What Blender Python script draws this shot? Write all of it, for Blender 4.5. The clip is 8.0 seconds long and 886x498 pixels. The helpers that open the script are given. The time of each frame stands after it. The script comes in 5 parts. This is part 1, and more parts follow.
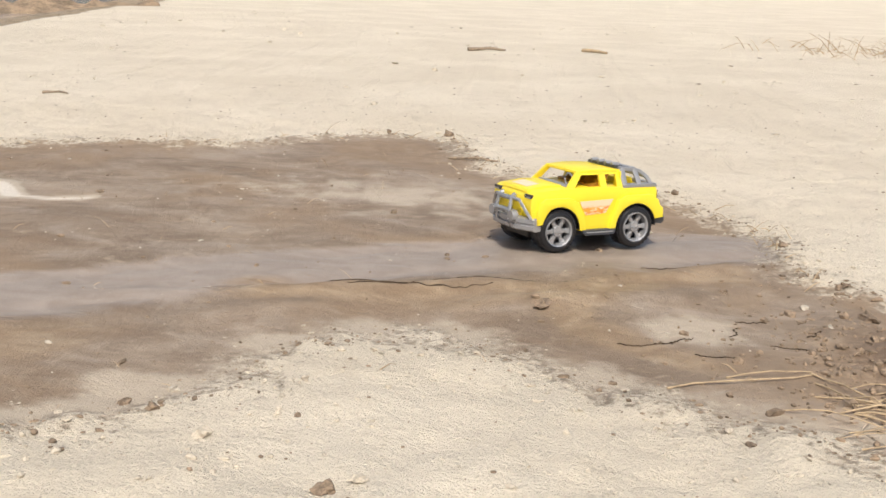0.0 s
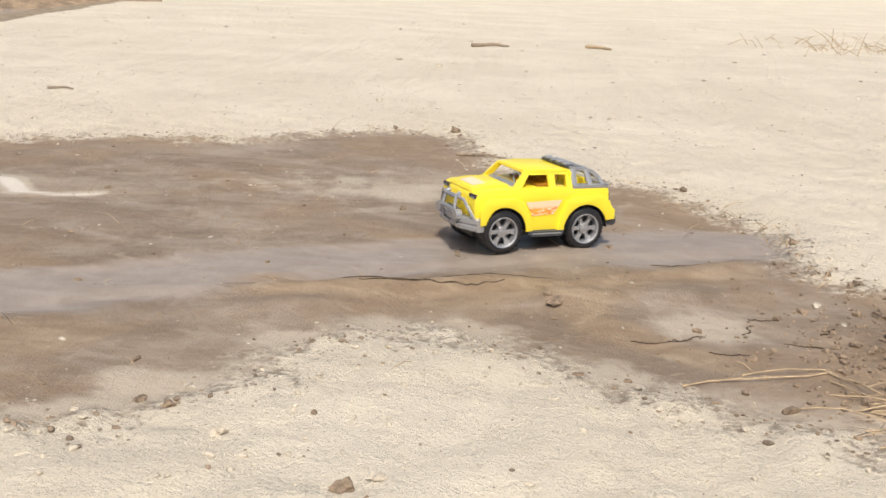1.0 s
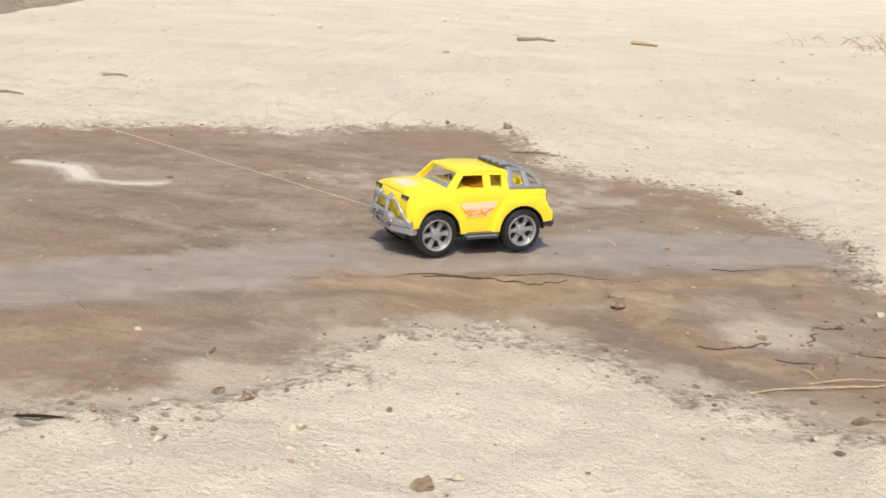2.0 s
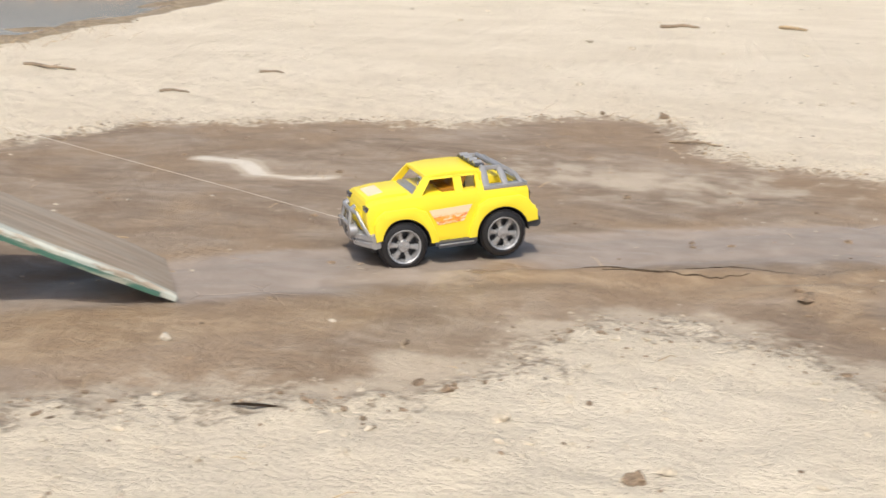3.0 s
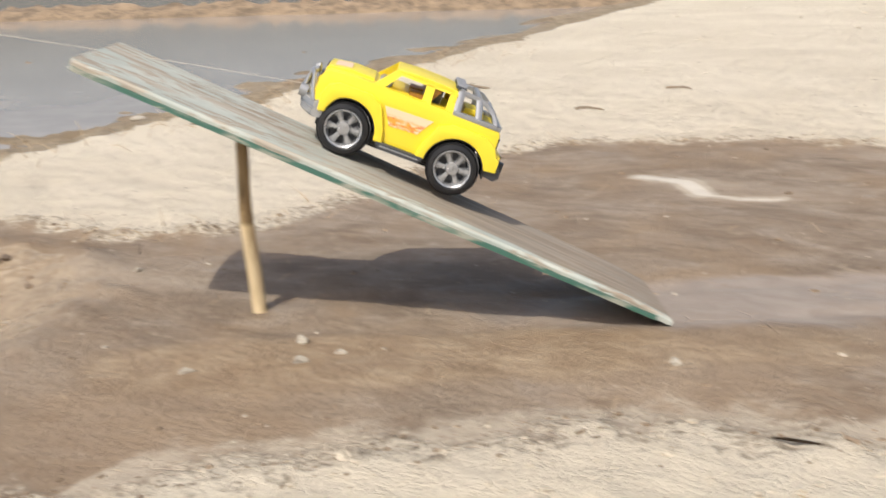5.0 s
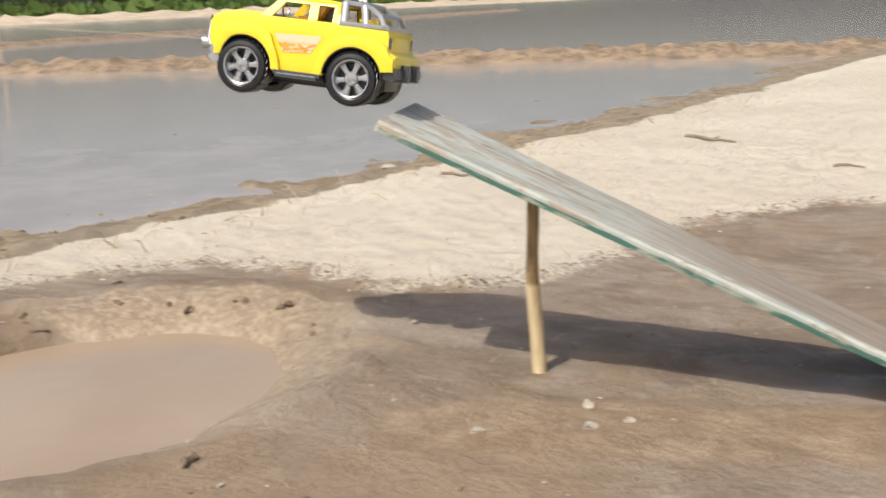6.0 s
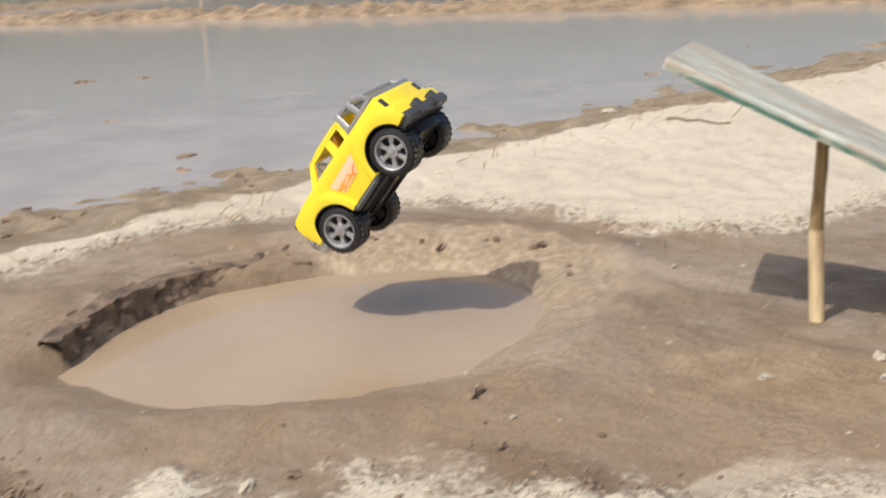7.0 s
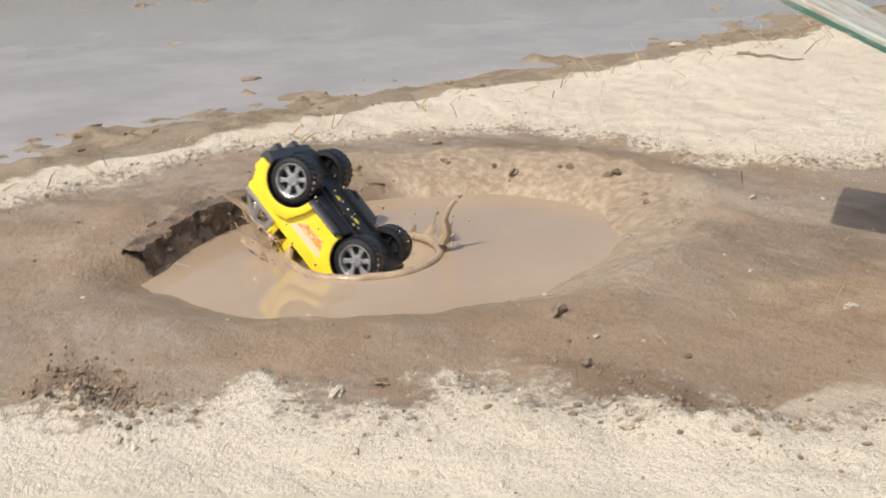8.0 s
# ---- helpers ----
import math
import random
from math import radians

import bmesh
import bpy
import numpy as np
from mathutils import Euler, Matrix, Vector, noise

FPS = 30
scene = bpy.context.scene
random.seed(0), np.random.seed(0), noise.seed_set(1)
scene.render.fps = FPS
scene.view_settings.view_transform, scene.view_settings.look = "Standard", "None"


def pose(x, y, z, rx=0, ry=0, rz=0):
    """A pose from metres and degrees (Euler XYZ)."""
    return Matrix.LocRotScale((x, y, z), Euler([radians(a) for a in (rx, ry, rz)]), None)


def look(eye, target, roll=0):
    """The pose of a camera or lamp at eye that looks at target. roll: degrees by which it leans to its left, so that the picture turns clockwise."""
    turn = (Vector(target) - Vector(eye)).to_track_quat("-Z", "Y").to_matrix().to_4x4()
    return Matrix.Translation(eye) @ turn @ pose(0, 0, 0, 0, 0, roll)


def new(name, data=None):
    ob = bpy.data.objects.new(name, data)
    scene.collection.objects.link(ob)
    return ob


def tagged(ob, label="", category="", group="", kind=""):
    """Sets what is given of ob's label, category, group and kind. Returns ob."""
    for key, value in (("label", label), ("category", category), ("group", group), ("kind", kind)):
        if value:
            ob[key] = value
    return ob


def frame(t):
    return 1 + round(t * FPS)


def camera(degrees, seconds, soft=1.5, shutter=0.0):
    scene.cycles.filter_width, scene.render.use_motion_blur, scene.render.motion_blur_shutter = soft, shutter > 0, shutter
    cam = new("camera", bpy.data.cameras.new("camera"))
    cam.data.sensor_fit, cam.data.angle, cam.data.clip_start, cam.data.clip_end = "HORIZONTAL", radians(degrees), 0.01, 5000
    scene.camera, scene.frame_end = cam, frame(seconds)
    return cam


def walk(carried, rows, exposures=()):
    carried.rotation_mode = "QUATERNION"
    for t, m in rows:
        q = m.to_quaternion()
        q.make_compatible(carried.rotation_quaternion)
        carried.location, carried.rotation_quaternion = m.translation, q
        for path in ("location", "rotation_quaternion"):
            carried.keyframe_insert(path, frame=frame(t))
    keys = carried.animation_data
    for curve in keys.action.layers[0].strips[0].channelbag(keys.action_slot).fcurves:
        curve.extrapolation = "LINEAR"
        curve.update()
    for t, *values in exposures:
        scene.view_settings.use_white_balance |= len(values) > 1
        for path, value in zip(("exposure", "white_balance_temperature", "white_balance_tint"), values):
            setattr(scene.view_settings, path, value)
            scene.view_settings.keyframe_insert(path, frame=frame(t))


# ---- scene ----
cam = camera(44.0, 8.0, shutter=0.5)
PATH = [
    (0, (0.15, 0.106, 0.575), (0.006, 2.039, 0.081), 2.3),
    (0.5, (0.14, 0.11, 0.574), (-0.004, 2.041, 0.076), 2.4),
    (1, (0.128, 0.108, 0.575), (-0.016, 2.039, 0.074), 2.4),
    (1.2, (0.121, 0.107, 0.577), (-0.021, 2.037, 0.074), 2.5),
    (2.5, (0.025, 0.074, 0.596), (-0.263, 1.979, 0.06), 3.4),
    (3, (-0.023, 0.062, 0.596), (-0.452, 1.937, 0.049), 1.5),
    (3.5, (-0.08, 0.042, 0.599), (-0.657, 1.875, 0.046), 0.3),
    (3.8, (-0.105, 0.032, 0.604), (-0.794, 1.824, 0.043), -0.7),
    (4, (-0.134, 0.018, 0.605), (-0.857, 1.799, 0.049), -0.6),
    (4.4, (-0.202, -0.015, 0.613), (-1.025, 1.722, 0.06), -0.9),
    (4.5, (-0.195, -0.007, 0.608), (-1.06, 1.71, 0.057), -1.0),
    (4.7, (-0.215, -0.014, 0.611), (-1.132, 1.676, 0.061), -1.3),
    (5.8, (-0.371, -0.091, 0.653), (-1.634, 1.394, 0.207), -1.8),
    (6, (-0.384, -0.102, 0.656), (-1.697, 1.342, 0.216), -2.1),
    (6.2, (-0.406, -0.104, 0.641), (-1.771, 1.295, 0.214), -2.6),
    (6.5, (-0.473, -0.179, 0.655), (-1.893, 1.157, 0.212), -2.3),
    (7, (-0.506, -0.227, 0.646), (-2.024, 0.968, 0.128), -2.8),
    (7.4, (-0.527, -0.267, 0.629), (-2.073, 0.864, 0.055), -2.3),
    (7.5, (-0.527, -0.267, 0.634), (-2.074, 0.859, 0.055), -2.4),
    (8, (-0.536, -0.287, 0.62), (-2.079, 0.822, -0.004), -1.7),
]
walk(cam, [(t, look(eye, target, roll)) for t, eye, target, roll in PATH])

# ---------------------------------------------------------------- light
SUN_DIR = Vector((0.13, -0.99, 1.48)).normalized()
world = bpy.data.worlds.new("sky")
scene.world = world
world.use_nodes = True
_wt = world.node_tree
_sky = _wt.nodes.new("ShaderNodeTexSky")
_sky.sky_type = "NISHITA"
_sky.sun_disc = False
_sky.sun_elevation = radians(56)
_sky.sun_rotation = radians(172.5)
_sky.dust_density = 5.0
_sky.air_density = 1.0
_bg = _wt.nodes["Background"]
_bg.inputs["Strength"].default_value = 0.15
_wt.links.new(_sky.outputs["Color"], _bg.inputs["Color"])
sun = new("sun", bpy.data.lights.new("sun", "SUN"))
sun.data.energy = 3.5
sun.data.angle = radians(0.55)
sun.data.color = (1.0, 0.96, 0.875)
sun.matrix_world = look(SUN_DIR * 30, (0, 0, 0))
scene.view_settings.exposure = -0.13


# ---------------------------------------------------------------- materials
class Mat:
    """A small builder for node materials."""

    def __init__(self, name, rough=0.8, metal=0.0, spec=0.5):
        self.m = bpy.data.materials.new(name)
        self.m.use_nodes = True
        self.t = self.m.node_tree
        self.b = self.t.nodes["Principled BSDF"]
        self.b.inputs["Roughness"].default_value = rough
        self.b.inputs["Metallic"].default_value = metal
        self.b.inputs["Specular IOR Level"].default_value = spec
        self.geo = self.t.nodes.new("ShaderNodeNewGeometry").outputs["Position"]

    def node(self, kind, **inputs):
        n = self.t.nodes.new(kind)
        for key, value in inputs.items():
            self.put(n.inputs[key.replace("_", " ")], value)
        return n

    def put(self, socket, value):
        if isinstance(value, bpy.types.NodeSocket):
            self.t.links.new(value, socket)
        else:
            socket.default_value = value

    def local(self):
        return self.t.nodes.new("ShaderNodeTexCoord").outputs["Object"]

    def stretch(self, where, scale, turn=0.0):
        n = self.t.nodes.new("ShaderNodeMapping")
        self.put(n.inputs["Vector"], where)
        n.inputs["Scale"].default_value = scale
        n.inputs["Rotation"].default_value = (0, 0, turn)
        return n.outputs["Vector"]

    def noise(self, scale, detail=4.0, rough=0.55, where=None, twist=0.0):
        n = self.t.nodes.new("ShaderNodeTexNoise")
        self.put(n.inputs["Vector"], where if where is not None else self.geo)
        n.inputs["Scale"].default_value = scale
        n.inputs["Detail"].default_value = detail
        n.inputs["Roughness"].default_value = rough
        n.inputs["Distortion"].default_value = twist
        return n.outputs["Fac"]

    def math(self, op, a, b=0.0, c=0.0):
        n = self.t.nodes.new("ShaderNodeMath")
        n.operation = op
        for socket, value in zip(n.inputs, (a, b, c)):
            self.put(socket, value)
        return n.outputs[0]

    def ramp(self, value, low, high, to_low=0.0, to_high=1.0):
        n = self.t.nodes.new("ShaderNodeMapRange")
        n.interpolation_type = "SMOOTHSTEP"
        for socket, v in zip(n.inputs, (value, low, high, to_low, to_high)):
            self.put(socket, v)
        return n.outputs[0]

    def mix(self, fac, a, b):
        n = self.t.nodes.new("ShaderNodeMix")
        n.data_type = "RGBA"
        self.put(n.inputs[0], fac)
        for socket, v in ((n.inputs[6], a), (n.inputs[7], b)):
            self.put(socket, (*v, 1.0) if isinstance(v, tuple) else v)
        return n.outputs[2]

    def attr(self, name):
        n = self.t.nodes.new("ShaderNodeAttribute")
        n.attribute_name = name
        return n.outputs["Fac"]

    def color(self, value):
        self.put(self.b.inputs["Base Color"], (*value, 1.0) if isinstance(value, tuple) else value)
        return self

    def rough(self, value):
        self.put(self.b.inputs["Roughness"], value)
        return self

    def bump(self, height, strength=0.5, distance=0.01):
        n = self.t.nodes.new("ShaderNodeBump")
        n.inputs["Strength"].default_value = strength
        n.inputs["Distance"].default_value = distance
        self.put(n.inputs["Height"], height)
        if self.b.inputs["Normal"].is_linked:
            self.t.links.new(self.b.inputs["Normal"].links[0].from_socket, n.inputs["Normal"])
        self.t.links.new(n.outputs["Normal"], self.b.inputs["Normal"])
        return self


def soil_material():
    m = Mat("soil", 0.9, spec=0.4)
    wet, silt, track, bank = m.attr("wet"), m.attr("silt"), m.attr("track"), m.attr("bank")
    n_big, n_mid, n_fine, n_grain = m.noise(1.3, 5), m.noise(9, 6, 0.62), m.noise(55, 5, 0.65), m.noise(320, 3, 0.7)
    # dry pale crust
    dry = m.mix(m.ramp(n_big, 0.35, 0.7), (0.635, 0.56, 0.44), (0.71, 0.635, 0.51))
    dry = m.mix(m.ramp(n_mid, 0.56, 0.78, 0, 0.45), dry, (0.50, 0.425, 0.32))
    dry = m.mix(m.ramp(n_fine, 0.56, 0.76, 0, 0.4), dry, (0.47, 0.40, 0.30))
    dry = m.mix(m.ramp(n_grain, 0.58, 0.72, 0, 0.85), dry, (0.31, 0.255, 0.19))
    pit = m.noise(26, 4, 0.7, None, 0.6)
    dry = m.mix(m.ramp(pit, 0.62, 0.74, 0, 0.35), dry, (0.43, 0.35, 0.25))
    dry = m.mix(m.ramp(m.noise(4.2, 5, 0.6), 0.58, 0.72, 0, 0.32), dry, (0.44, 0.365, 0.27))
    crust = m.noise(1.0, 6, 0.7, m.stretch(m.geo, (11, 26, 11), radians(-20)), 1.2)
    dry = m.mix(m.ramp(crust, 0.60, 0.75, 0, 0.35), dry, (0.45, 0.38, 0.285))
    dry = m.mix(m.ramp(crust, 0.30, 0.42, 0.5, 0), dry, (0.72, 0.645, 0.52))
    # damp brown mud, smeared along the run
    smear = m.stretch(m.geo, (1.0, 1.5, 1.0), radians(-28))
    s1, s2 = m.noise(3.0, 7, 0.64, smear, 1.0), m.noise(12, 6, 0.62, smear, 0.9)
    mud = m.mix(m.ramp(s1, 0.35, 0.68), (0.200, 0.148, 0.102), (0.320, 0.248, 0.178))
    mud = m.mix(m.ramp(s2, 0.55, 0.72, 0, 0.55), mud, (0.425, 0.342, 0.252))
    mud = m.mix(m.ramp(n_mid, 0.58, 0.76, 0, 0.55), mud, (0.165, 0.120, 0.084))
    patch = m.noise(2.3, 5, 0.6, None, 0.4)
    mud = m.mix(m.ramp(patch, 0.52, 0.68, 0, 0.7), mud, (0.41, 0.332, 0.25))
    mud = m.mix(m.ramp(m.noise(5.5, 4, 0.6, smear, 0.8), 0.58, 0.72, 0, 0.6), mud, (0.205, 0.140, 0.092))
    mud = m.mix(m.ramp(n_fine, 0.55, 0.72, 0, 0.22), mud, (0.15, 0.108, 0.075))
    mud = m.mix(m.ramp(n_fine, 0.28, 0.42, 0.35, 0), mud, (0.44, 0.36, 0.265))
    mud = m.mix(m.ramp(n_grain, 0.62, 0.8, 0, 0.35), mud, (0.10, 0.075, 0.055))
    long = m.noise(1.0, 6, 0.62, m.stretch(m.geo, (3.4, 5.6, 3.4), radians(-24)), 1.2)
    # pale grey-pink patches put a sky sheen into the mud colour
    mud = m.mix(m.ramp(long, 0.52, 0.66, 0, 0.42), mud, (0.39, 0.325, 0.262))
    mud = m.mix(m.ramp(long, 0.34, 0.47, 0.42, 0), mud, (0.205, 0.140, 0.088))
    fleck = m.noise(1.0, 5, 0.7, m.stretch(m.geo, (19, 24, 19), radians(-24)), 1.0)
    warm = m.ramp(m.noise(1.9, 4, 0.55), 0.46, 0.60, 0, 0.7)
    mud = m.mix(warm, mud, m.mix(n_mid, (0.20, 0.132, 0.080), (0.36, 0.262, 0.165)))
    mud = m.mix(m.ramp(fleck, 0.60, 0.72, 0, 0.4), mud, (0.17, 0.118, 0.078))
    clot = m.noise(15, 6, 0.7, None, 0.5)
    mud = m.mix(m.ramp(clot, 0.56, 0.66, 0, 0.32), mud, (0.15, 0.105, 0.070))
    mud = m.mix(m.ramp(clot, 0.30, 0.42, 0.4, 0), mud, (0.40, 0.325, 0.245))
    wrinkle = m.noise(1.0, 6, 0.72, m.stretch(m.geo, (34, 58, 34), radians(-26)), 0.8)
    mud = m.mix(m.ramp(wrinkle, 0.57, 0.68, 0, 0.25), mud, (0.155, 0.110, 0.074))
    # smooth grey slick where the wheels run
    slick = m.mix(m.ramp(s2, 0.35, 0.7), (0.265, 0.215, 0.172), (0.335, 0.278, 0.23))
    t_mask = m.ramp(m.math("ADD", track, m.math("MULTIPLY", m.math("SUBTRACT", s1, 0.5), 0.7)), 0.35, 0.65)
    mud = m.mix(t_mask, mud, slick)
    g_mask = m.ramp(m.math("ADD", m.attr("warm"), m.math("MULTIPLY", m.math("SUBTRACT", s1, 0.5), 0.9)), 0.35, 0.75, 0, 0.8)
    mud = m.mix(g_mask, mud, m.mix(m.ramp(s2, 0.35, 0.68), (0.245, 0.168, 0.100), (0.385, 0.288, 0.185)))
    mud = m.mix(m.ramp(m.math("ADD", m.attr("heap"), m.math("MULTIPLY", m.math("SUBTRACT", n_fine, 0.5), 1.0)), 0.3, 0.6, 0, 0.85), mud, m.mix(n_fine, (0.10, 0.065, 0.04), (0.24, 0.165, 0.105)))
    # pale dried silt over mud
    s_mask = m.ramp(m.math("ADD", silt, m.math("MULTIPLY", m.math("SUBTRACT", n_mid, 0.5), 1.5)), 0.35, 0.75, 0, 0.85)
    mud = m.mix(s_mask, mud, (0.47, 0.40, 0.31))
    mud = m.mix(m.ramp(silt, 0.9, 1.25, 0, 0.8), mud, (0.66, 0.61, 0.53))
    # wet tan slope of the puddle
    slope = m.attr("slope")
    p_mask = m.ramp(m.math("ADD", slope, m.math("MULTIPLY", m.math("SUBTRACT", n_mid, 0.5), 1.0)), 0.35, 0.65)
    mud = m.mix(p_mask, mud, m.mix(m.ramp(n_fine, 0.4, 0.65), (0.275, 0.205, 0.135), (0.41, 0.322, 0.225)))
    # brown shore
    shore = m.mix(m.ramp(n_mid, 0.38, 0.66), (0.235, 0.178, 0.115), (0.385, 0.31, 0.215))
    shore = m.mix(m.ramp(m.noise(2.6, 4), 0.45, 0.65, 0, 0.7), shore, (0.30, 0.245, 0.18))
    edge = m.math("ADD", wet, m.math("MULTIPLY", m.math("SUBTRACT", n_mid, 0.5), 0.34))
    edge = m.math("ADD", edge, m.math("MULTIPLY", m.math("SUBTRACT", n_fine, 0.5), 0.16))
    w_mask = m.ramp(edge, -0.045, 0.07)
    b_mask = m.ramp(m.math("ADD", bank, m.math("MULTIPLY", m.math("SUBTRACT", n_mid, 0.5), 0.9)), 0.42, 0.6)
    col = m.mix(w_mask, dry, mud)
    rim = m.math("MULTIPLY", m.ramp(edge, -0.06, 0.0), m.ramp(edge, 0.01, 0.09, 1, 0))
    col = m.mix(m.math("MULTIPLY", rim, m.ramp(n_fine, 0.45, 0.65, 0, 0.6)), col, (0.15, 0.11, 0.075))
    col = m.mix(b_mask, col, shore)
    m.color(col)
    damp = m.math("MULTIPLY", w_mask, m.ramp(s1, 0.3, 0.7, 0.55, 1.0))
    rough = m.math("SUBTRACT", 0.95, m.math("MULTIPLY", damp, 0.46))
    rough = m.math("SUBTRACT", rough, m.math("MULTIPLY", m.math("MULTIPLY", t_mask, w_mask), 0.20))
    rough = m.math("SUBTRACT", rough, m.math("MULTIPLY", p_mask, 0.30))
    rough = m.math("SUBTRACT", rough, m.math("MULTIPLY", m.math("MULTIPLY", g_mask, w_mask), 0.14))
    m.rough(rough)
    cells = m.t.nodes.new("ShaderNodeTexVoronoi")
    cells.feature = "DISTANCE_TO_EDGE"
    cells.inputs["Scale"].default_value = 9.0
    m.put(cells.inputs["Vector"], m.geo)
    grit = m.noise(140, 4, 0.7)
    crack = m.math("MULTIPLY", m.ramp(cells.outputs["Distance"], 0.0, 0.02, -1, 0), m.math("MULTIPLY", w_mask, m.ramp(m.noise(2.1, 2), 0.62, 0.72)))
    relief = m.math("ADD", m.math("MULTIPLY", n_fine, 0.6), m.math("MULTIPLY", n_grain, 0.26))
    relief = m.math("ADD", relief, m.math("MULTIPLY", m.math("MULTIPLY", wrinkle, -0.18), w_mask))
    relief = m.math("ADD", relief, m.math("MULTIPLY", n_mid, 0.9))
    relief = m.math("ADD", relief, m.math("MULTIPLY", m.math("MULTIPLY", crust, 0.30), m.math("SUBTRACT", 1.0, w_mask)))
    relief = m.math("MULTIPLY", relief, m.math("SUBTRACT", 1.0, m.math("MULTIPLY", m.math("MULTIPLY", t_mask, w_mask), 0.75)))
    relief = m.math("MULTIPLY", relief, m.math("SUBTRACT", 1.0, m.math("MULTIPLY", w_mask, 0.35)))
    relief = m.math("ADD", relief, m.math("MULTIPLY", m.math("ADD", m.math("MULTIPLY", grit, 0.50), m.math("MULTIPLY", pit, -0.30)), m.math("SUBTRACT", 1.0, w_mask)))
    relief = m.math("MULTIPLY", relief, m.math("SUBTRACT", 1.0, m.math("MULTIPLY", p_mask, 0.55)))
    relief = m.math("ADD", relief, m.math("MULTIPLY", crack, 0.5))
    m.bump(relief, 0.78, 0.02)
    return m.m


def plain(name, color, rough=0.6, metal=0.0, spec=0.5, vary=0.25, scale=30.0, bump=0.0, dist=0.003):
    m = Mat(name, rough, metal, spec)
    where = m.local()
    n1, n2 = m.noise(scale, 5, 0.6, where), m.noise(scale * 7, 3, 0.6, where)
    dark = tuple(c * (1 - vary) for c in color)
    light = tuple(min(1.0, c * (1 + vary)) for c in color)
    m.color(m.mix(m.ramp(m.math("ADD", m.math("MULTIPLY", n1, 0.7), m.math("MULTIPLY", n2, 0.3)), 0.35, 0.65), dark, light))
    m.rough(m.ramp(n1, 0.3, 0.7, max(0.02, rough - 0.08), min(1, rough + 0.08)))
    if bump:
        m.bump(m.math("ADD", n1, m.math("MULTIPLY", n2, 0.5)), bump, dist)
    return m.m


def toy_plastic(name, color, rough=0.32, dirt=0.5, metal=0.0):
    """Moulded plastic with a little mud film low on the toy."""
    m = Mat(name, rough, metal, spec=0.5)
    where = m.local()
    film = m.ramp(m.noise(26, 5, 0.65, where), 0.60, 0.78, 0, dirt)
    m.color(m.mix(film, color, (0.33, 0.25, 0.17)))
    m.rough(m.math("ADD", rough, m.math("MULTIPLY", film, 0.5)))
    m.bump(m.noise(90, 2, 0.5, where), 0.05, 0.001)
    return m.m


def water_material(name, deep, pale, rough, ripple, scale):
    m = Mat(name, rough, spec=0.5)
    m.b.inputs["IOR"].default_value = 1.33
    n = m.noise(0.7 if scale < 5 else 2.2, 5, 0.6)
    m.color(m.mix(m.ramp(n, 0.35, 0.7), deep, pale))
    m.bump(m.noise(scale, 3, 0.5), ripple, 0.02)
    return m.m


def board_paint():
    """Peeling grey-green paint over weathered wood: the grain runs along local x."""
    m = Mat("peeling_board_paint", 0.75)
    where = m.local()
    grain = m.noise(1.0, 6, 0.65, m.stretch(where, (4.0, 55.0, 30.0)), 0.5)
    flake = m.noise(1.0, 6, 0.7, m.stretch(where, (9.0, 34.0, 30.0)), 1.0)
    stain = m.noise(7.0, 4, 0.6, where)
    wood = m.mix(m.ramp(grain, 0.35, 0.65), (0.27, 0.22, 0.165), (0.44, 0.385, 0.31))
    paint = m.mix(m.ramp(stain, 0.35, 0.7), (0.40, 0.43, 0.39), (0.52, 0.54, 0.48))
    col = m.mix(m.ramp(flake, 0.44, 0.56), wood, paint)
    parts = m.node("ShaderNodeSeparateXYZ", Vector=where).outputs
    low = m.math("MULTIPLY", m.ramp(parts["X"], 0.02, 0.95, 1.0, 0.25), m.ramp(parts["Y"], -0.045, -0.012, 1.0, 0.0))
    low = m.math("MAXIMUM", low, m.math("MULTIPLY", m.ramp(parts["X"], 0.10, 0.42, 1.35, 0.0), m.ramp(parts["Y"], -0.03, -0.008, 1.0, 0.0)))
    film = m.ramp(m.math("ADD", low, m.math("MULTIPLY", m.math("SUBTRACT", flake, 0.5), 1.1)), 0.35, 0.8, 0, 0.85)
    col = m.mix(film, col, m.mix(m.ramp(grain, 0.35, 0.65), (0.225, 0.17, 0.122), (0.33, 0.265, 0.20)))
    m.color(m.mix(m.ramp(stain, 0.58, 0.75, 0, 0.6), col, (0.34, 0.27, 0.19)))
    m.bump(m.math("ADD", grain, m.math("MULTIPLY", flake, 0.8)), 0.5, 0.003)
    return m.m


def board_edge():
    m = Mat("green_board_edge", 0.6)
    where = m.local()
    n = m.noise(1.0, 5, 0.65, m.stretch(where, (14.0, 60.0, 60.0)), 0.6)
    m.color(m.mix(m.ramp(n, 0.48, 0.66), (0.055, 0.145, 0.11), (0.34, 0.34, 0.28)))
    m.bump(n, 0.4, 0.002)
    return m.m


def bark():
    m = Mat("peeled_stake_wood", 0.8)
    where = m.local()
    n = m.noise(1.0, 5, 0.6, m.stretch(where, (60, 60, 8)), 0.5)
    big = m.noise(11, 3, 0.5, where)
    z = m.node("ShaderNodeSeparateXYZ", Vector=where).outputs["Z"]
    pale = m.mix(m.ramp(n, 0.35, 0.7), (0.58, 0.44, 0.25), (0.76, 0.62, 0.39))
    brown = m.mix(m.ramp(n, 0.35, 0.7), (0.20, 0.135, 0.065), (0.40, 0.28, 0.14))
    m.color(m.mix(m.ramp(m.math("ADD", z, m.math("MULTIPLY", m.math("SUBTRACT", big, 0.5), 0.05)), 0.185, 0.20), pale, brown))
    m.bump(n, 0.5, 0.003)
    return m.m


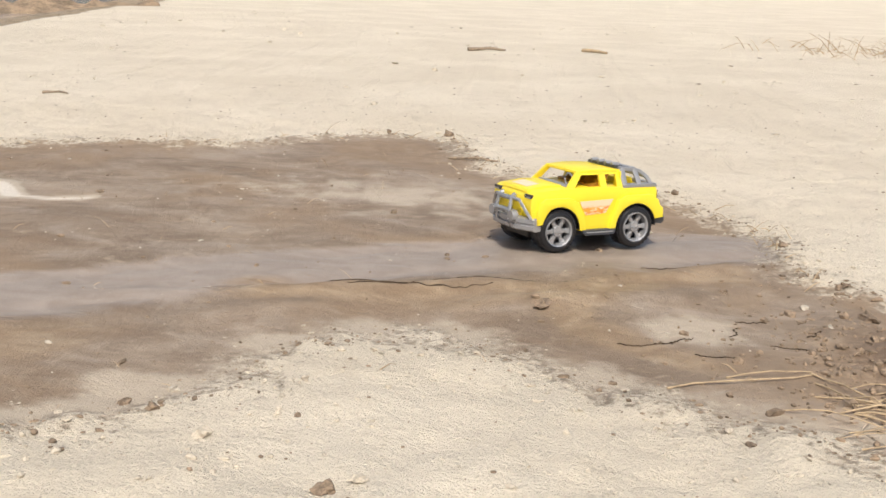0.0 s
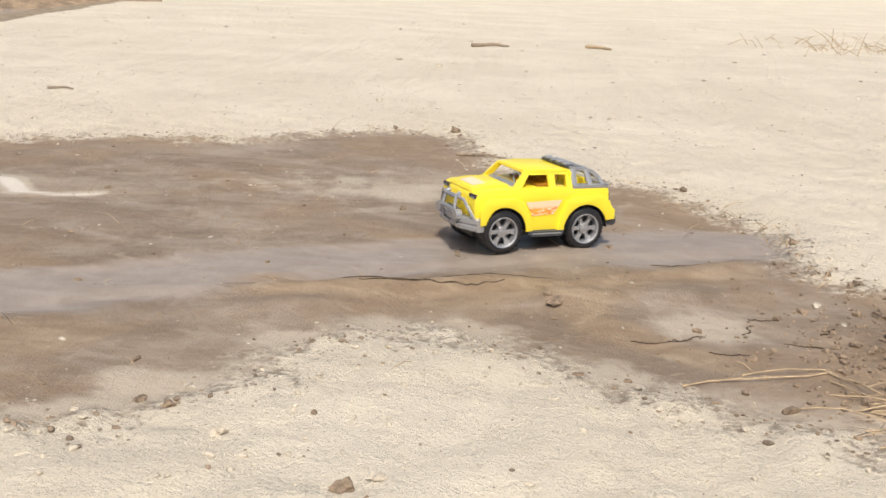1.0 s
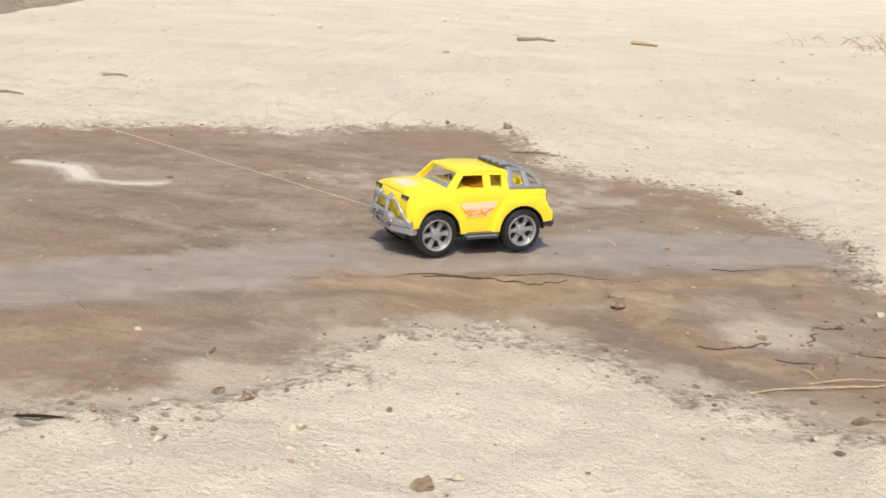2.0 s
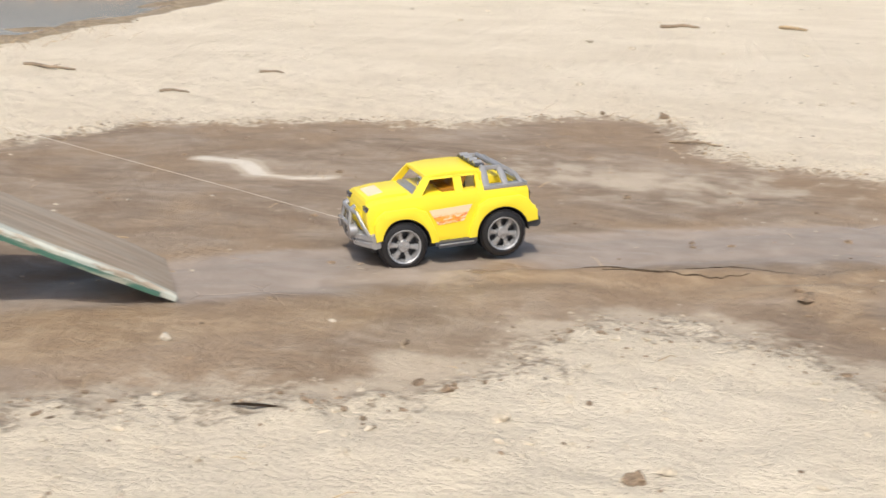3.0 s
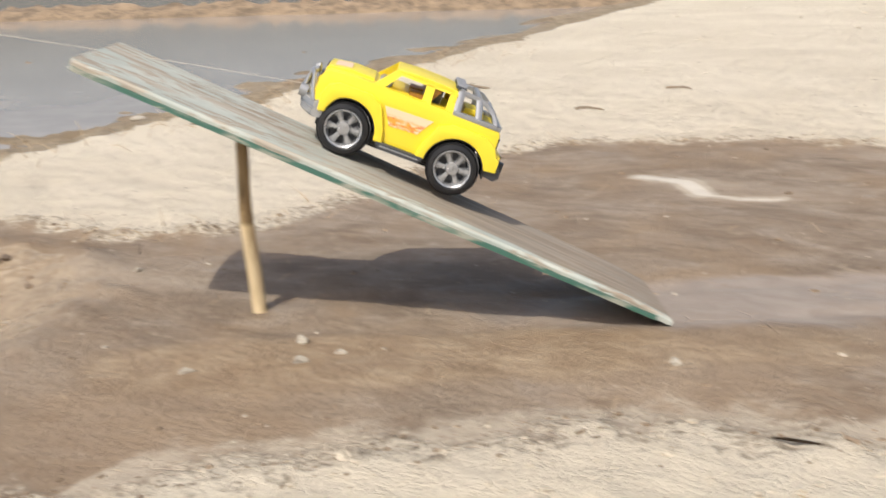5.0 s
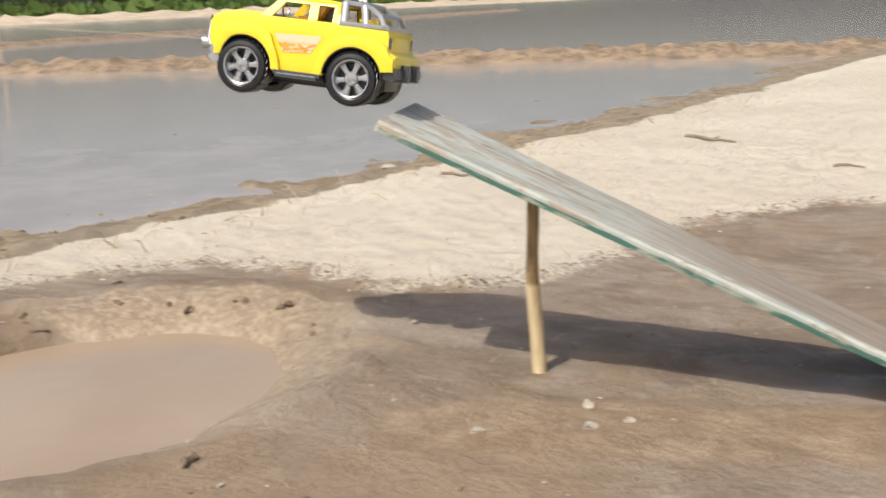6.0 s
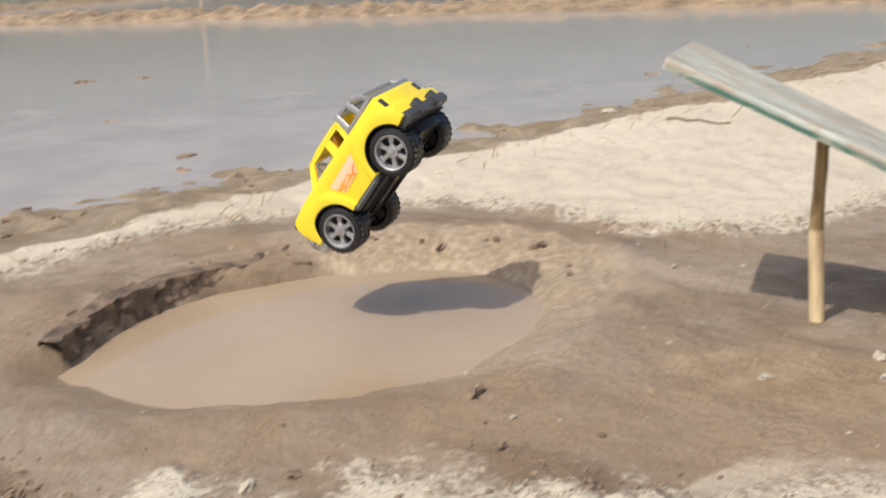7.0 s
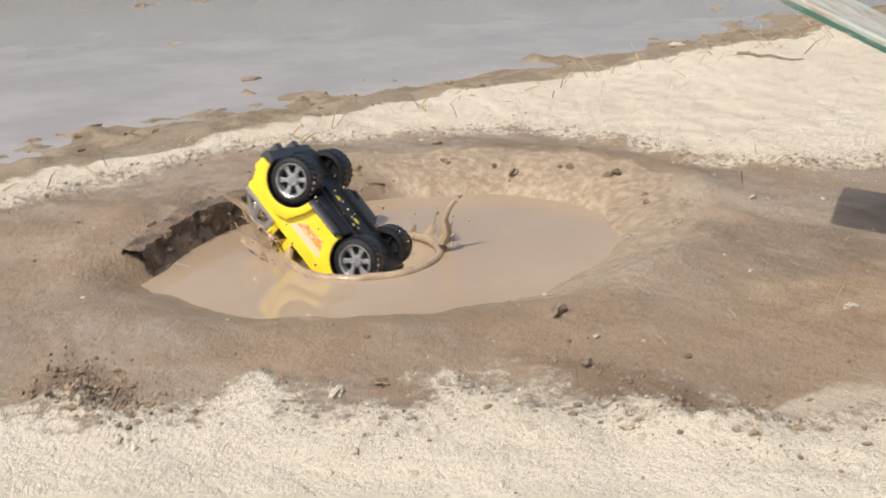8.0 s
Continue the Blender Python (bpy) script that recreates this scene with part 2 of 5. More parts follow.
def sticker():
    """Printed pink panel with orange flame streaks."""
    m = Mat("flame_sticker", 0.4)
    where = m.local()
    band = m.noise(1.0, 4, 0.6, m.stretch(where, (34, 34, 110)), 1.6)
    hot = m.noise(1.0, 3, 0.6, m.stretch(where, (60, 60, 190)), 1.2)
    low = m.ramp(m.node("ShaderNodeSeparateXYZ", Vector=where).outputs["Z"], 0.078, 0.109, 1.0, 0.0)
    pick = m.math("MULTIPLY", m.ramp(band, 0.42, 0.55), m.ramp(low, 0.15, 0.6))
    col = m.mix(pick, (0.86, 0.62, 0.42), (0.90, 0.36, 0.05))
    m.color(m.mix(m.math("MULTIPLY", m.ramp(hot, 0.54, 0.62), pick), col, (0.62, 0.08, 0.03)))
    return m.m


def leaf_material(name, a, b):
    m = Mat(name, 0.7, spec=0.2)
    r = m.t.nodes.new("ShaderNodeNewGeometry").outputs["Random Per Island"]
    m.color(m.mix(r, a, b))
    return m.m


M_SOIL = soil_material()
M_POND = water_material("pond_water", (0.315, 0.275, 0.243), (0.385, 0.34, 0.30), 0.10, 0.02, 6.0)
M_PUDDLE = water_material("muddy_puddle_water", (0.335, 0.25, 0.172), (0.375, 0.29, 0.205), 0.035, 0.03, 9.0)
M_YELLOW = toy_plastic("yellow_plastic", (0.89, 0.70, 0.042), 0.3, 0.06)
M_SILVER = toy_plastic("silver_plastic", (0.36, 0.365, 0.38), 0.30, 0.2, 0.45)
M_CHROME = toy_plastic("light_silver_plastic", (0.43, 0.435, 0.445), 0.27, 0.2, 0.55)
M_DARKGREY = toy_plastic("dark_grey_plastic", (0.055, 0.058, 0.066), 0.4, 0.2)
M_BLACK = toy_plastic("black_plastic", (0.012, 0.012, 0.014), 0.4, 0.12)
M_TYRE = toy_plastic("tyre_rubber", (0.014, 0.014, 0.016), 0.36, 0.25)
M_SEAT = toy_plastic("amber_plastic", (0.26, 0.115, 0.008), 0.4, 0.1)
M_LAMP = toy_plastic("dark_lamp_plastic", (0.05, 0.045, 0.05), 0.2, 0.0)
M_STICKER = sticker()
M_BOARD, M_EDGE, M_STAKE = board_paint(), board_edge(), bark()
M_STONE = plain("pale_stone", (0.46, 0.41, 0.335), 0.85, vary=0.25, scale=40, bump=0.6)
M_CLOD = plain("dark_soil_clod", (0.235, 0.172, 0.116), 0.9, vary=0.45, scale=50, bump=0.8)
M_DRYCLOD = plain("dry_soil_clod", (0.52, 0.45, 0.35), 0.95, vary=0.25, scale=50, bump=0.8)
M_TWIG = plain("grey_twig_bark", (0.26, 0.20, 0.14), 0.9, vary=0.4, scale=60, bump=0.6)
M_STRAW = plain("dry_straw", (0.42, 0.315, 0.195), 0.7, vary=0.3, scale=25)
M_STRING = plain("white_cotton_string", (0.58, 0.53, 0.46), 0.9, vary=0.1)
M_BERM = plain("levee_soil", (0.275, 0.20, 0.130), 0.95, vary=0.45, scale=5, bump=0.8, dist=0.05)
M_PALEBANK = plain("pale_field_bank", (0.52, 0.42, 0.30), 0.95, vary=0.2, scale=0.5)
M_CROP = leaf_material("crop_leaves", (0.07, 0.12, 0.025), (0.14, 0.20, 0.05))
M_TREE = leaf_material("tree_leaves", (0.03, 0.055, 0.018), (0.075, 0.11, 0.035))
M_TRUNK = plain("tree_trunk_bark", (0.12, 0.09, 0.06), 0.9)
M_SPLASH = plain("splashing_mud_water", (0.37, 0.275, 0.18), 0.13, vary=0.22, scale=18, bump=0.5, dist=0.004)
# mud darkened to carry the shade inside the cracks
M_CRACKSHADE = plain("shaded_crack_mud", (0.06, 0.042, 0.028), 0.95, spec=0.2, vary=0.5, scale=60)
# near-black colour standing for the shade in the crust's opening
M_SLIT = plain("shade_dark_slit", (0.028, 0.02, 0.014), 0.98, spec=0.1, vary=0.5, scale=60)
M_CRUSTBANK = plain("cut_mud_bank", (0.165, 0.115, 0.075), 0.6, vary=0.55, scale=24, bump=1.0, dist=0.01)


# ---------------------------------------------------------------- mesh helpers
def part(name, bm, material, parent=None, label="", smooth=True):
    """Links a bmesh as one mesh object, under a thing or a part."""
    bmesh.ops.recalc_face_normals(bm, faces=bm.faces)
    data = bpy.data.meshes.new(name)
    bm.to_mesh(data)
    bm.free()
    data.materials.append(material)
    if smooth:
        data.shade_smooth()
        data.set_sharp_from_angle(angle=radians(38))
    ob = new(name, data)
    ob.parent = parent
    if label:
        tagged(ob, label)
    return ob


def prism(bm, outline, y0, y1, bevel=0.0):
    """Extrudes an outline of (x, z) along y."""
    a = [bm.verts.new((x, y0, z)) for x, z in outline]
    b = [bm.verts.new((x, y1, z)) for x, z in outline]
    n = len(outline)
    faces = [bm.faces.new(a), bm.faces.new(b[::-1])]
    faces += [bm.faces.new((a[i], b[i], b[(i + 1) % n], a[(i + 1) % n])) for i in range(n)]
    bmesh.ops.recalc_face_normals(bm, faces=faces)
    if bevel:
        rims = [e for f in faces[:2] for e in f.edges]
        bmesh.ops.bevel(bm, geom=list(set(rims)), offset=bevel, segments=2, affect="EDGES", profile=0.6, clamp_overlap=True)
    return bm


def block(bm, x0, x1, y0, y1, z0, z1, bevel=0.002):
    return prism(bm, [(x0, z0), (x1, z0), (x1, z1), (x0, z1)], y0, y1, bevel)


def tube(bm, points, radius, sides=8, taper=1.0):
    pts = [Vector(p) for p in points]
    rings, up = [], Vector((0, 0, 1))
    for i, p in enumerate(pts):
        way = (pts[min(i + 1, len(pts) - 1)] - pts[max(i - 1, 0)]).normalized()
        side = way.cross(up)
        side = side.normalized() if side.length > 0.05 else way.cross(Vector((0, 1, 0))).normalized()
        over = side.cross(way)
        r = radius * (1 + (taper - 1) * i / (len(pts) - 1))
        rings.append([bm.verts.new(p + r * (math.cos(a) * side + math.sin(a) * over)) for a in (2 * math.pi * k / sides for k in range(sides))])
    for u, v in zip(rings, rings[1:]):
        for k in range(sides):
            bm.faces.new((u[k], u[(k + 1) % sides], v[(k + 1) % sides], v[k]))
    bm.faces.new(rings[0][::-1])
    bm.faces.new(rings[-1])
    return bm


def lathe(bm, profile, sides=32, closed=False):
    """Turns a profile of (radius, y) round the y axis."""
    rings = []
    for r, y in profile:
        rings.append([bm.verts.new((r * math.cos(a), y, r * math.sin(a))) for a in (2 * math.pi * k / sides for k in range(sides))])
    pairs = list(zip(rings, rings[1:])) + ([(rings[-1], rings[0])] if closed else [])
    for u, v in pairs:
        for k in range(sides):
            bm.faces.new((u[k], u[(k + 1) % sides], v[(k + 1) % sides], v[k]))
    return bm


def lump(bm, centre, size, rng, rough=0.35, level=2, sink=0.0):
    """An uneven clod or pebble."""
    made = bmesh.ops.create_icosphere(bm, subdivisions=level, radius=1.0)["verts"]
    shift = Vector((rng.uniform(0, 90), rng.uniform(0, 90), rng.uniform(0, 90)))
    for v in made:
        k = 1 + rough * (noise.noise(v.co * 1.3 + shift) + 0.5 * noise.noise(v.co * 3.1 + shift))
        v.co = Vector((v.co.x * size[0] * k, v.co.y * size[1] * k, v.co.z * size[2] * k + sink)) + Vector(centre)
    return bm


# ---------------------------------------------------------------- the lie of the land
MUD_FAR = [(-3.4, -0.6), (-2.96, 0.27), (-3.02, 0.61), (-3.12, 0.9), (-3.0, 1.28), (-2.78, 1.61), (-2.5, 1.70), (-2.23, 1.67), (-2.02, 1.80),
           (-1.94, 2.06), (-1.92, 2.42), (-1.99, 2.78), (-1.76, 3.30), (-1.22, 3.52), (-0.82, 3.55), (-0.60, 3.78), (-0.35, 3.93), (-0.11, 3.93),
           (0.01, 3.42), (0.13, 3.30), (0.41, 3.17), (0.61, 2.93), (0.74, 2.65), (0.70, 2.36), (0.80, 2.22), (1.05, 2.05), (1.5, 1.95), (1.95, 1.6)]
MUD_NEAR = [(1.6, 1.2), (1.2, 1.22), (0.82, 1.33), (0.62, 1.43), (0.44, 1.51), (0.30, 1.60), (0.20, 1.65), (0.08, 1.76), (-0.02, 1.80), (-0.17, 1.72), (-0.25, 1.50),
            (-0.36, 1.38), (-0.57, 1.29), (-0.79, 1.22), (-0.95, 1.06), (-1.10, 0.94), (-1.19, 0.83), (-1.29, 0.67), (-1.46, 0.56), (-1.62, 0.51),
            (-1.58, 0.41), (-1.64, 0.32), (-1.78, 0.30), (-1.77, 0.15), (-1.90, 0.01), (-2.1, -0.1), (-2.2, -0.6)]
PUDDLE = [(-2.39, 0.36), (-2.22, 0.38), (-2.09, 0.44), (-1.98, 0.55), (-1.90, 0.70), (-1.85, 0.87), (-1.88, 1.07), (-1.98, 1.25), (-2.15, 1.36),
          (-2.33, 1.35), (-2.47, 1.27), (-2.59, 1.08), (-2.65, 0.80), (-2.62, 0.63), (-2.51, 0.47)]
RIDGE = [(-0.45, 1.98), (-0.19, 2.07), (-0.06, 2.09), (0.07, 2.16), (0.21, 2.15), (0.41, 2.29), (0.58, 2.42)]
TRACK = [(-1.5, 1.42), (-1.0, 1.70), (-0.7, 1.92), (-0.4, 2.12), (0.0, 2.34), (0.3, 2.47), (0.62, 2.58)]
SHORE = [(-40, -2.6), (-5, -3.1), (0.0, -3.58), (0.5, -3.64), (1.0, -3.74), (1.6, -3.80), (3.0, -3.86), (4.5, -4.02), (6.1, -4.14), (8, -4.5), (11, -4.85),
         (14, -5.3), (30, -8.0), (80, -17.0), (700, -120.0)]
POND_Z, PUDDLE_Z = -0.08, -0.05


def value_noise(x, y, seed):
    xi, yi = np.floor(x).astype(np.int64), np.floor(y).astype(np.int64)
    u, v = x - xi, y - yi
    u, v = u * u * (3 - 2 * u), v * v * (3 - 2 * v)

    def grid(a, b):
        h = np.sin((a * 127.1 + b * 311.7 + seed * 74.7)) * 43758.5453
        return h - np.floor(h)

    low = grid(xi, yi) * (1 - u) + grid(xi + 1, yi) * u
    high = grid(xi, yi + 1) * (1 - u) + grid(xi + 1, yi + 1) * u
    return low * (1 - v) + high * v - 0.5


def fbm(x, y, scale, octaves=4, seed=0, gain=0.5):
    total, amp = 0, 1.0
    for k in range(octaves):
        total = total + amp * value_noise(x * scale + 13.7 * k, y * scale - 7.1 * k, seed + k)
        scale, amp = scale * 2.03, amp * gain
    return total


def line_distance(x, y, points):
    best = np.full(np.shape(x), 1e9)
    for (ax, ay), (bx, by) in zip(points, points[1:]):
        dx, dy = bx - ax, by - ay
        s = np.clip(((x - ax) * dx + (y - ay) * dy) / (dx * dx + dy * dy), 0, 1)
        best = np.minimum(best, np.hypot(x - ax - s * dx, y - ay - s * dy))
    return best


def inside_distance(x, y, points):
    """How far inside an outline a place lies (outside: minus)."""
    ring = list(points) + [points[0]]
    within = np.zeros(np.shape(x), bool)
    for (ax, ay), (bx, by) in zip(ring, ring[1:]):
        crosses = (ay > y) != (by > y)
        within ^= crosses & (x < (bx - ax) * (y - ay) / ((by - ay) or 1e-9) + ax)
    return np.where(within, 1, -1) * line_distance(x, y, ring)


def step(v, a, b):
    s = np.clip((v - a) / (b - a), 0, 1)
    return s * s * (3 - 2 * s)


def lie(x, y):
    """Height of the ground and its masks."""
    x, y = np.asarray(x, float), np.asarray(y, float)
    near = np.exp(-np.maximum(0, np.hypot(x + 1, y - 2) - 5) / 4)
    wet = inside_distance(x, y, MUD_FAR + MUD_NEAR)
    wob = wet + 0.05 * fbm(x, y, 6, 4, 3)
    h = 0.010 * fbm(x, y, 1.1, 3, 5) + 0.010 * fbm(x, y, 5, 4, 9) * near + 0.012 * fbm(x, y, 22, 3, 12) * near * (wob < 0.02)
    h = h + 0.10 * fbm(x, y, 0.16, 3, 21) * step(np.hypot(x, y - 1), 5, 14)
    # dry crust stands a little over the mud, with a crumbling edge
    h = h - 0.008 * step(wob, -0.03, 0.05)
    crumb = np.exp(-(wob / 0.045) ** 2)
    h = h + crumb * 0.012 * np.maximum(0, fbm(x, y, 26, 3, 31))
    # hollow where the wheels run, with a broken lip on its near side
    lip = line_distance(x, y, RIDGE)
    side = (y - np.interp(x, [p[0] for p in RIDGE], [p[1] for p in RIDGE])) + 0.015 * fbm(x, y, 14, 3, 44)
    run = line_distance(x, y, TRACK)
    span = step(x, -0.75, -0.35) * (1 - step(x, 0.45, 0.75))
    h = h - 0.004 * span * step(side, -0.004, 0.014) * (1 - step(side, 0.05, 0.5))
    h = h + 0.012 * span * np.exp(-((side + 0.03) / 0.035) ** 2)
    track = np.exp(-(run / 0.17) ** 2) * (wet > 0) * step(x, -1.5, -0.75)
    h = h - 0.001 * track
    for offset in (-0.085, 0.085):
        lane = np.exp(-(((run - abs(offset)) / 0.022) ** 2))
        h = h - 0.002 * lane * (wet > 0)
    # soft mounds of churned mud beside the run
    for mx, my, long, wide, turn, tall in ((0.20, 2.02, 0.16, 0.050, 0.35, 0.016), (0.42, 2.10, 0.17, 0.06, 0.5, 0.020), (0.30, 1.90, 0.12, 0.05, 0.9, 0.010), (-0.30, 1.88, 0.24, 0.05, 0.4, 0.008), (-0.9, 2.5, 0.4, 0.10, 0.5, 0.008)):
        u = (x - mx) * math.cos(turn) + (y - my) * math.sin(turn)
        v = -(x - mx) * math.sin(turn) + (y - my) * math.cos(turn) + 0.02 * fbm(x, y, 8, 2, 17)
        h = h + tall * np.exp(-(u / long) ** 2 - (v / wide) ** 2)
    # puddle
    pud = inside_distance(x, y, PUDDLE)
    steep = 0.5 + 0.5 * np.tanh(((-0.5 * (x + 2.25) + 0.87 * (y - 0.86)) * 3))
    far_side = np.clip(steep, 0, 1)
    cut = pud + 0.03 * fbm(x, y, 9, 4, 51)
    end = step(-x, 2.38, 2.50) * (1 - step(y, 0.95, 1.12))
    h = h - 0.09 * step(cut * (1 - end) + pud * end, (-0.05 - 0.10 * (1 - far_side)) * (1 - end) - 0.005 * end, 0.16 * (1 - end) + 0.05 * end) - 0.03 * step(pud, 0.02, 0.12)
    h = h + 0.022 * far_side * np.exp(-((pud + 0.14) / 0.08) ** 2) * (1 + 1.2 * fbm(x, y, 16, 3, 61))
    h = h + 0.016 * far_side * np.exp(-((pud + 0.05) / 0.06) ** 2) * fbm(x, y, 12, 3, 65)
    # shore and pond bed
    shore = x - np.interp(y, [p[0] for p in SHORE], [p[1] for p in SHORE]) + 0.16 * fbm(x, y, 2.2, 4, 71)
    h = h - 0.085 * (1 - step(shore, -0.15, 0.42)) - 0.10 * (1 - step(shore, -1.1, -0.05))
    h = h + 0.03 * np.exp(-((shore - 0.15) / 0.35) ** 2) * fbm(x, y, 9, 4, 77)
    h = h + 0.06 * np.exp(-((shore + 0.25) / 0.30) ** 2) * np.maximum(0, fbm(x, y, 5.0, 4, 79))
    bank = 1 - step(shore, 0.36, 0.62)
    slope = step(pud, -0.17, -0.05) * (0.35 + 0.65 * far_side) * (1 - end)
    # pale silt: by the near edge, in the far mud, on the cracked flat
    silt = 0.95 * np.exp(-(((x + 0.02) / 0.20) ** 2 + ((y - 1.80) / 0.10) ** 2))
    silt = np.maximum(silt, 0.75 * np.exp(-(((x - 0.46) / 0.15) ** 2 + ((y - 1.93) / 0.12) ** 2)))
    silt = np.maximum(silt, 0.62 * np.exp(-(((x + 0.15) / 0.75) ** 2 + ((y - 2.95) / 0.30) ** 2)))
    silt = np.maximum(silt, 0.70 * np.exp(-(((x + 0.30) / 0.30) ** 2 + ((y - 1.50) / 0.10) ** 2)))
    silt = np.maximum(silt, 1.4 * np.exp(-(line_distance(x, y, [(-1.34, 2.82), (-1.20, 2.78), (-1.12, 2.68)]) / (0.050 + 0.02 * fbm(x, y, 9, 2, 23))) ** 2))
    silt = np.maximum(silt, 1.3 * np.exp(-(line_distance(x, y, [(-1.14, 2.68), (-1.02, 2.66), (-0.92, 2.70)]) / 0.022) ** 2))
    silt = np.maximum(silt, 0.60 * np.exp(-(((x + 2.02) / 0.2) ** 2 + ((y - 2.3) / 0.2) ** 2)))
    near_side = np.exp(-((wet - 0.05) / 0.09) ** 2) * (y < 1.75) * (x > -1.3)
    silt = np.maximum(silt, 0.62 * near_side)
    heap = np.exp(-(((x + 1.88) / 0.15) ** 2 + ((y - 0.09) / 0.065) ** 2))
    heap = np.maximum(heap, 0.75 * np.exp(-(((x + 1.38 - (y - 0.66)) / 0.26) ** 2 + ((y - 0.66) / 0.08) ** 2)))
    heap = np.maximum(heap, 0.9 * np.exp(-(((x - 0.85) / 0.20) ** 2 + ((y - 1.75) / 0.30) ** 2)))
    heap = np.maximum(heap, 0.5 * np.exp(-(((x + 0.36) / 0.12) ** 2 + ((y - 1.42) / 0.04) ** 2)))
    h = h + heap * (0.008 + 0.03 * fbm(x, y, 24, 3, 91))
    wander = 0.05 * fbm(x, y, 4, 3, 37)
    warm = np.exp(-((line_distance(x, y, [(-1.5, 1.10), (-1.05, 1.42), (-0.62, 1.66)]) + wander) / 0.13) ** 2)
    warm = np.maximum(warm, np.exp(-((line_distance(x, y, [(-0.30, 2.02), (0.10, 2.06), (0.25, 2.08), (0.55, 2.32)]) + wander) / 0.11) ** 2))
    warm = np.maximum(warm, 0.9 * np.exp(-((line_distance(x, y, [(0.22, 2.05), (0.26, 1.86), (0.42, 1.76)]) + wander) / 0.07) ** 2))
    return h, wet, silt, track, bank, slope, heap, warm


def height(x, y):
    return float(lie(np.array([x]), np.array([y]))[0][0])


def growing(a, b, dense, low, high):
    inner = np.arange(a, b + dense / 2, dense)
    up, down, d = [], [], dense
    v = inner[-1]
    while v < high:
        d *= 1.13
        v += d
        up.append(min(v, high))
    d, v = dense, inner[0]
    while v > low:
        d *= 1.13
        v -= d
        down.append(max(v, low))
    return np.concatenate([down[::-1], inner, up])


def build_ground():
    xs, ys = growing(-4.6, 1.5, 0.018, -900, 900), growing(-0.1, 4.3, 0.018, -300, 1200)
    gx, gy = np.meshgrid(xs, ys)
    h, wet, silt, track, bank, slope, heap, warm = lie(gx, gy)
    co = np.stack([gx, gy, h], -1).reshape(-1, 3)
    nx, ny = len(xs), len(ys)
    i = (np.arange(ny - 1)[:, None] * nx + np.arange(nx - 1)).ravel()
    quads = np.stack([i, i + 1, i + 1 + nx, i + nx], -1)
    data = bpy.data.meshes.new("ground")
    data.from_pydata(co.tolist(), [], quads.tolist())
    for name, values in (("wet", np.clip(wet, -0.5, 0.5)), ("silt", silt), ("track", track), ("bank", bank), ("slope", slope), ("heap", heap), ("warm", warm)):
        data.attributes.new(name, "FLOAT", "POINT").data.foreach_set("value", values.ravel().astype(np.float32))
    data.materials.append(M_SOIL)
    data.shade_smooth()
    tagged(new("ground", data), "pale dry cracked soil with a damp brown mud track", "ground", kind="structure")


def flat_water(name, outline, z, material, label):
    bm = bmesh.new()
    bm.faces.new([bm.verts.new((x, y, z)) for x, y in outline])
    tagged(part(name, bm, material, smooth=False), label, "water", kind="structure")


build_ground()
flat_water("pond_water", [(-2.9, -60), (-2.9, 4), (-3.2, 12), (-5, 22), (-10, 60), (-70, 500), (-700, 500), (-700, -60)], POND_Z, M_POND, "still grey flooded field water")
HIT, HIT_R = (-2.27, 0.77), 0.145     # where the toy strikes the puddle


def puddle_water():
    """The puddle's surface round the place where the toy strikes it."""
    bm, n = bmesh.new(), 48
    turns = [2 * math.pi * k / n for k in range(n)]
    outer = [bm.verts.new((-2.25 + 0.62 * math.cos(a), 0.86 + 0.66 * math.sin(a), PUDDLE_Z)) for a in turns]
    inner = [bm.verts.new((HIT[0] + HIT_R * math.cos(a), HIT[1] + HIT_R * math.sin(a), PUDDLE_Z)) for a in turns]
    for k in range(n):
        j = (k + 1) % n
        bm.faces.new((outer[k], outer[j], inner[j], inner[k]))
    # the bowl pressed into the water
    rings = [inner]
    for r, depth in ((0.965, 0.010), (0.8, 0.028), (0.6, 0.045), (0.35, 0.060), (0.12, 0.066)):
        rings.append([bm.verts.new((HIT[0] + HIT_R * r * math.cos(a), HIT[1] + HIT_R * r * math.sin(a), PUDDLE_Z - depth)) for a in turns])
    for u, v in zip(rings, rings[1:]):
        for k in range(n):
            bm.faces.new((u[k], u[(k + 1) % n], v[(k + 1) % n], v[k]))
    bm.faces.new(rings[-1])
    tagged(part("puddle_water", bm, M_PUDDLE), "opaque light brown muddy puddle water", "water", kind="structure")


puddle_water()


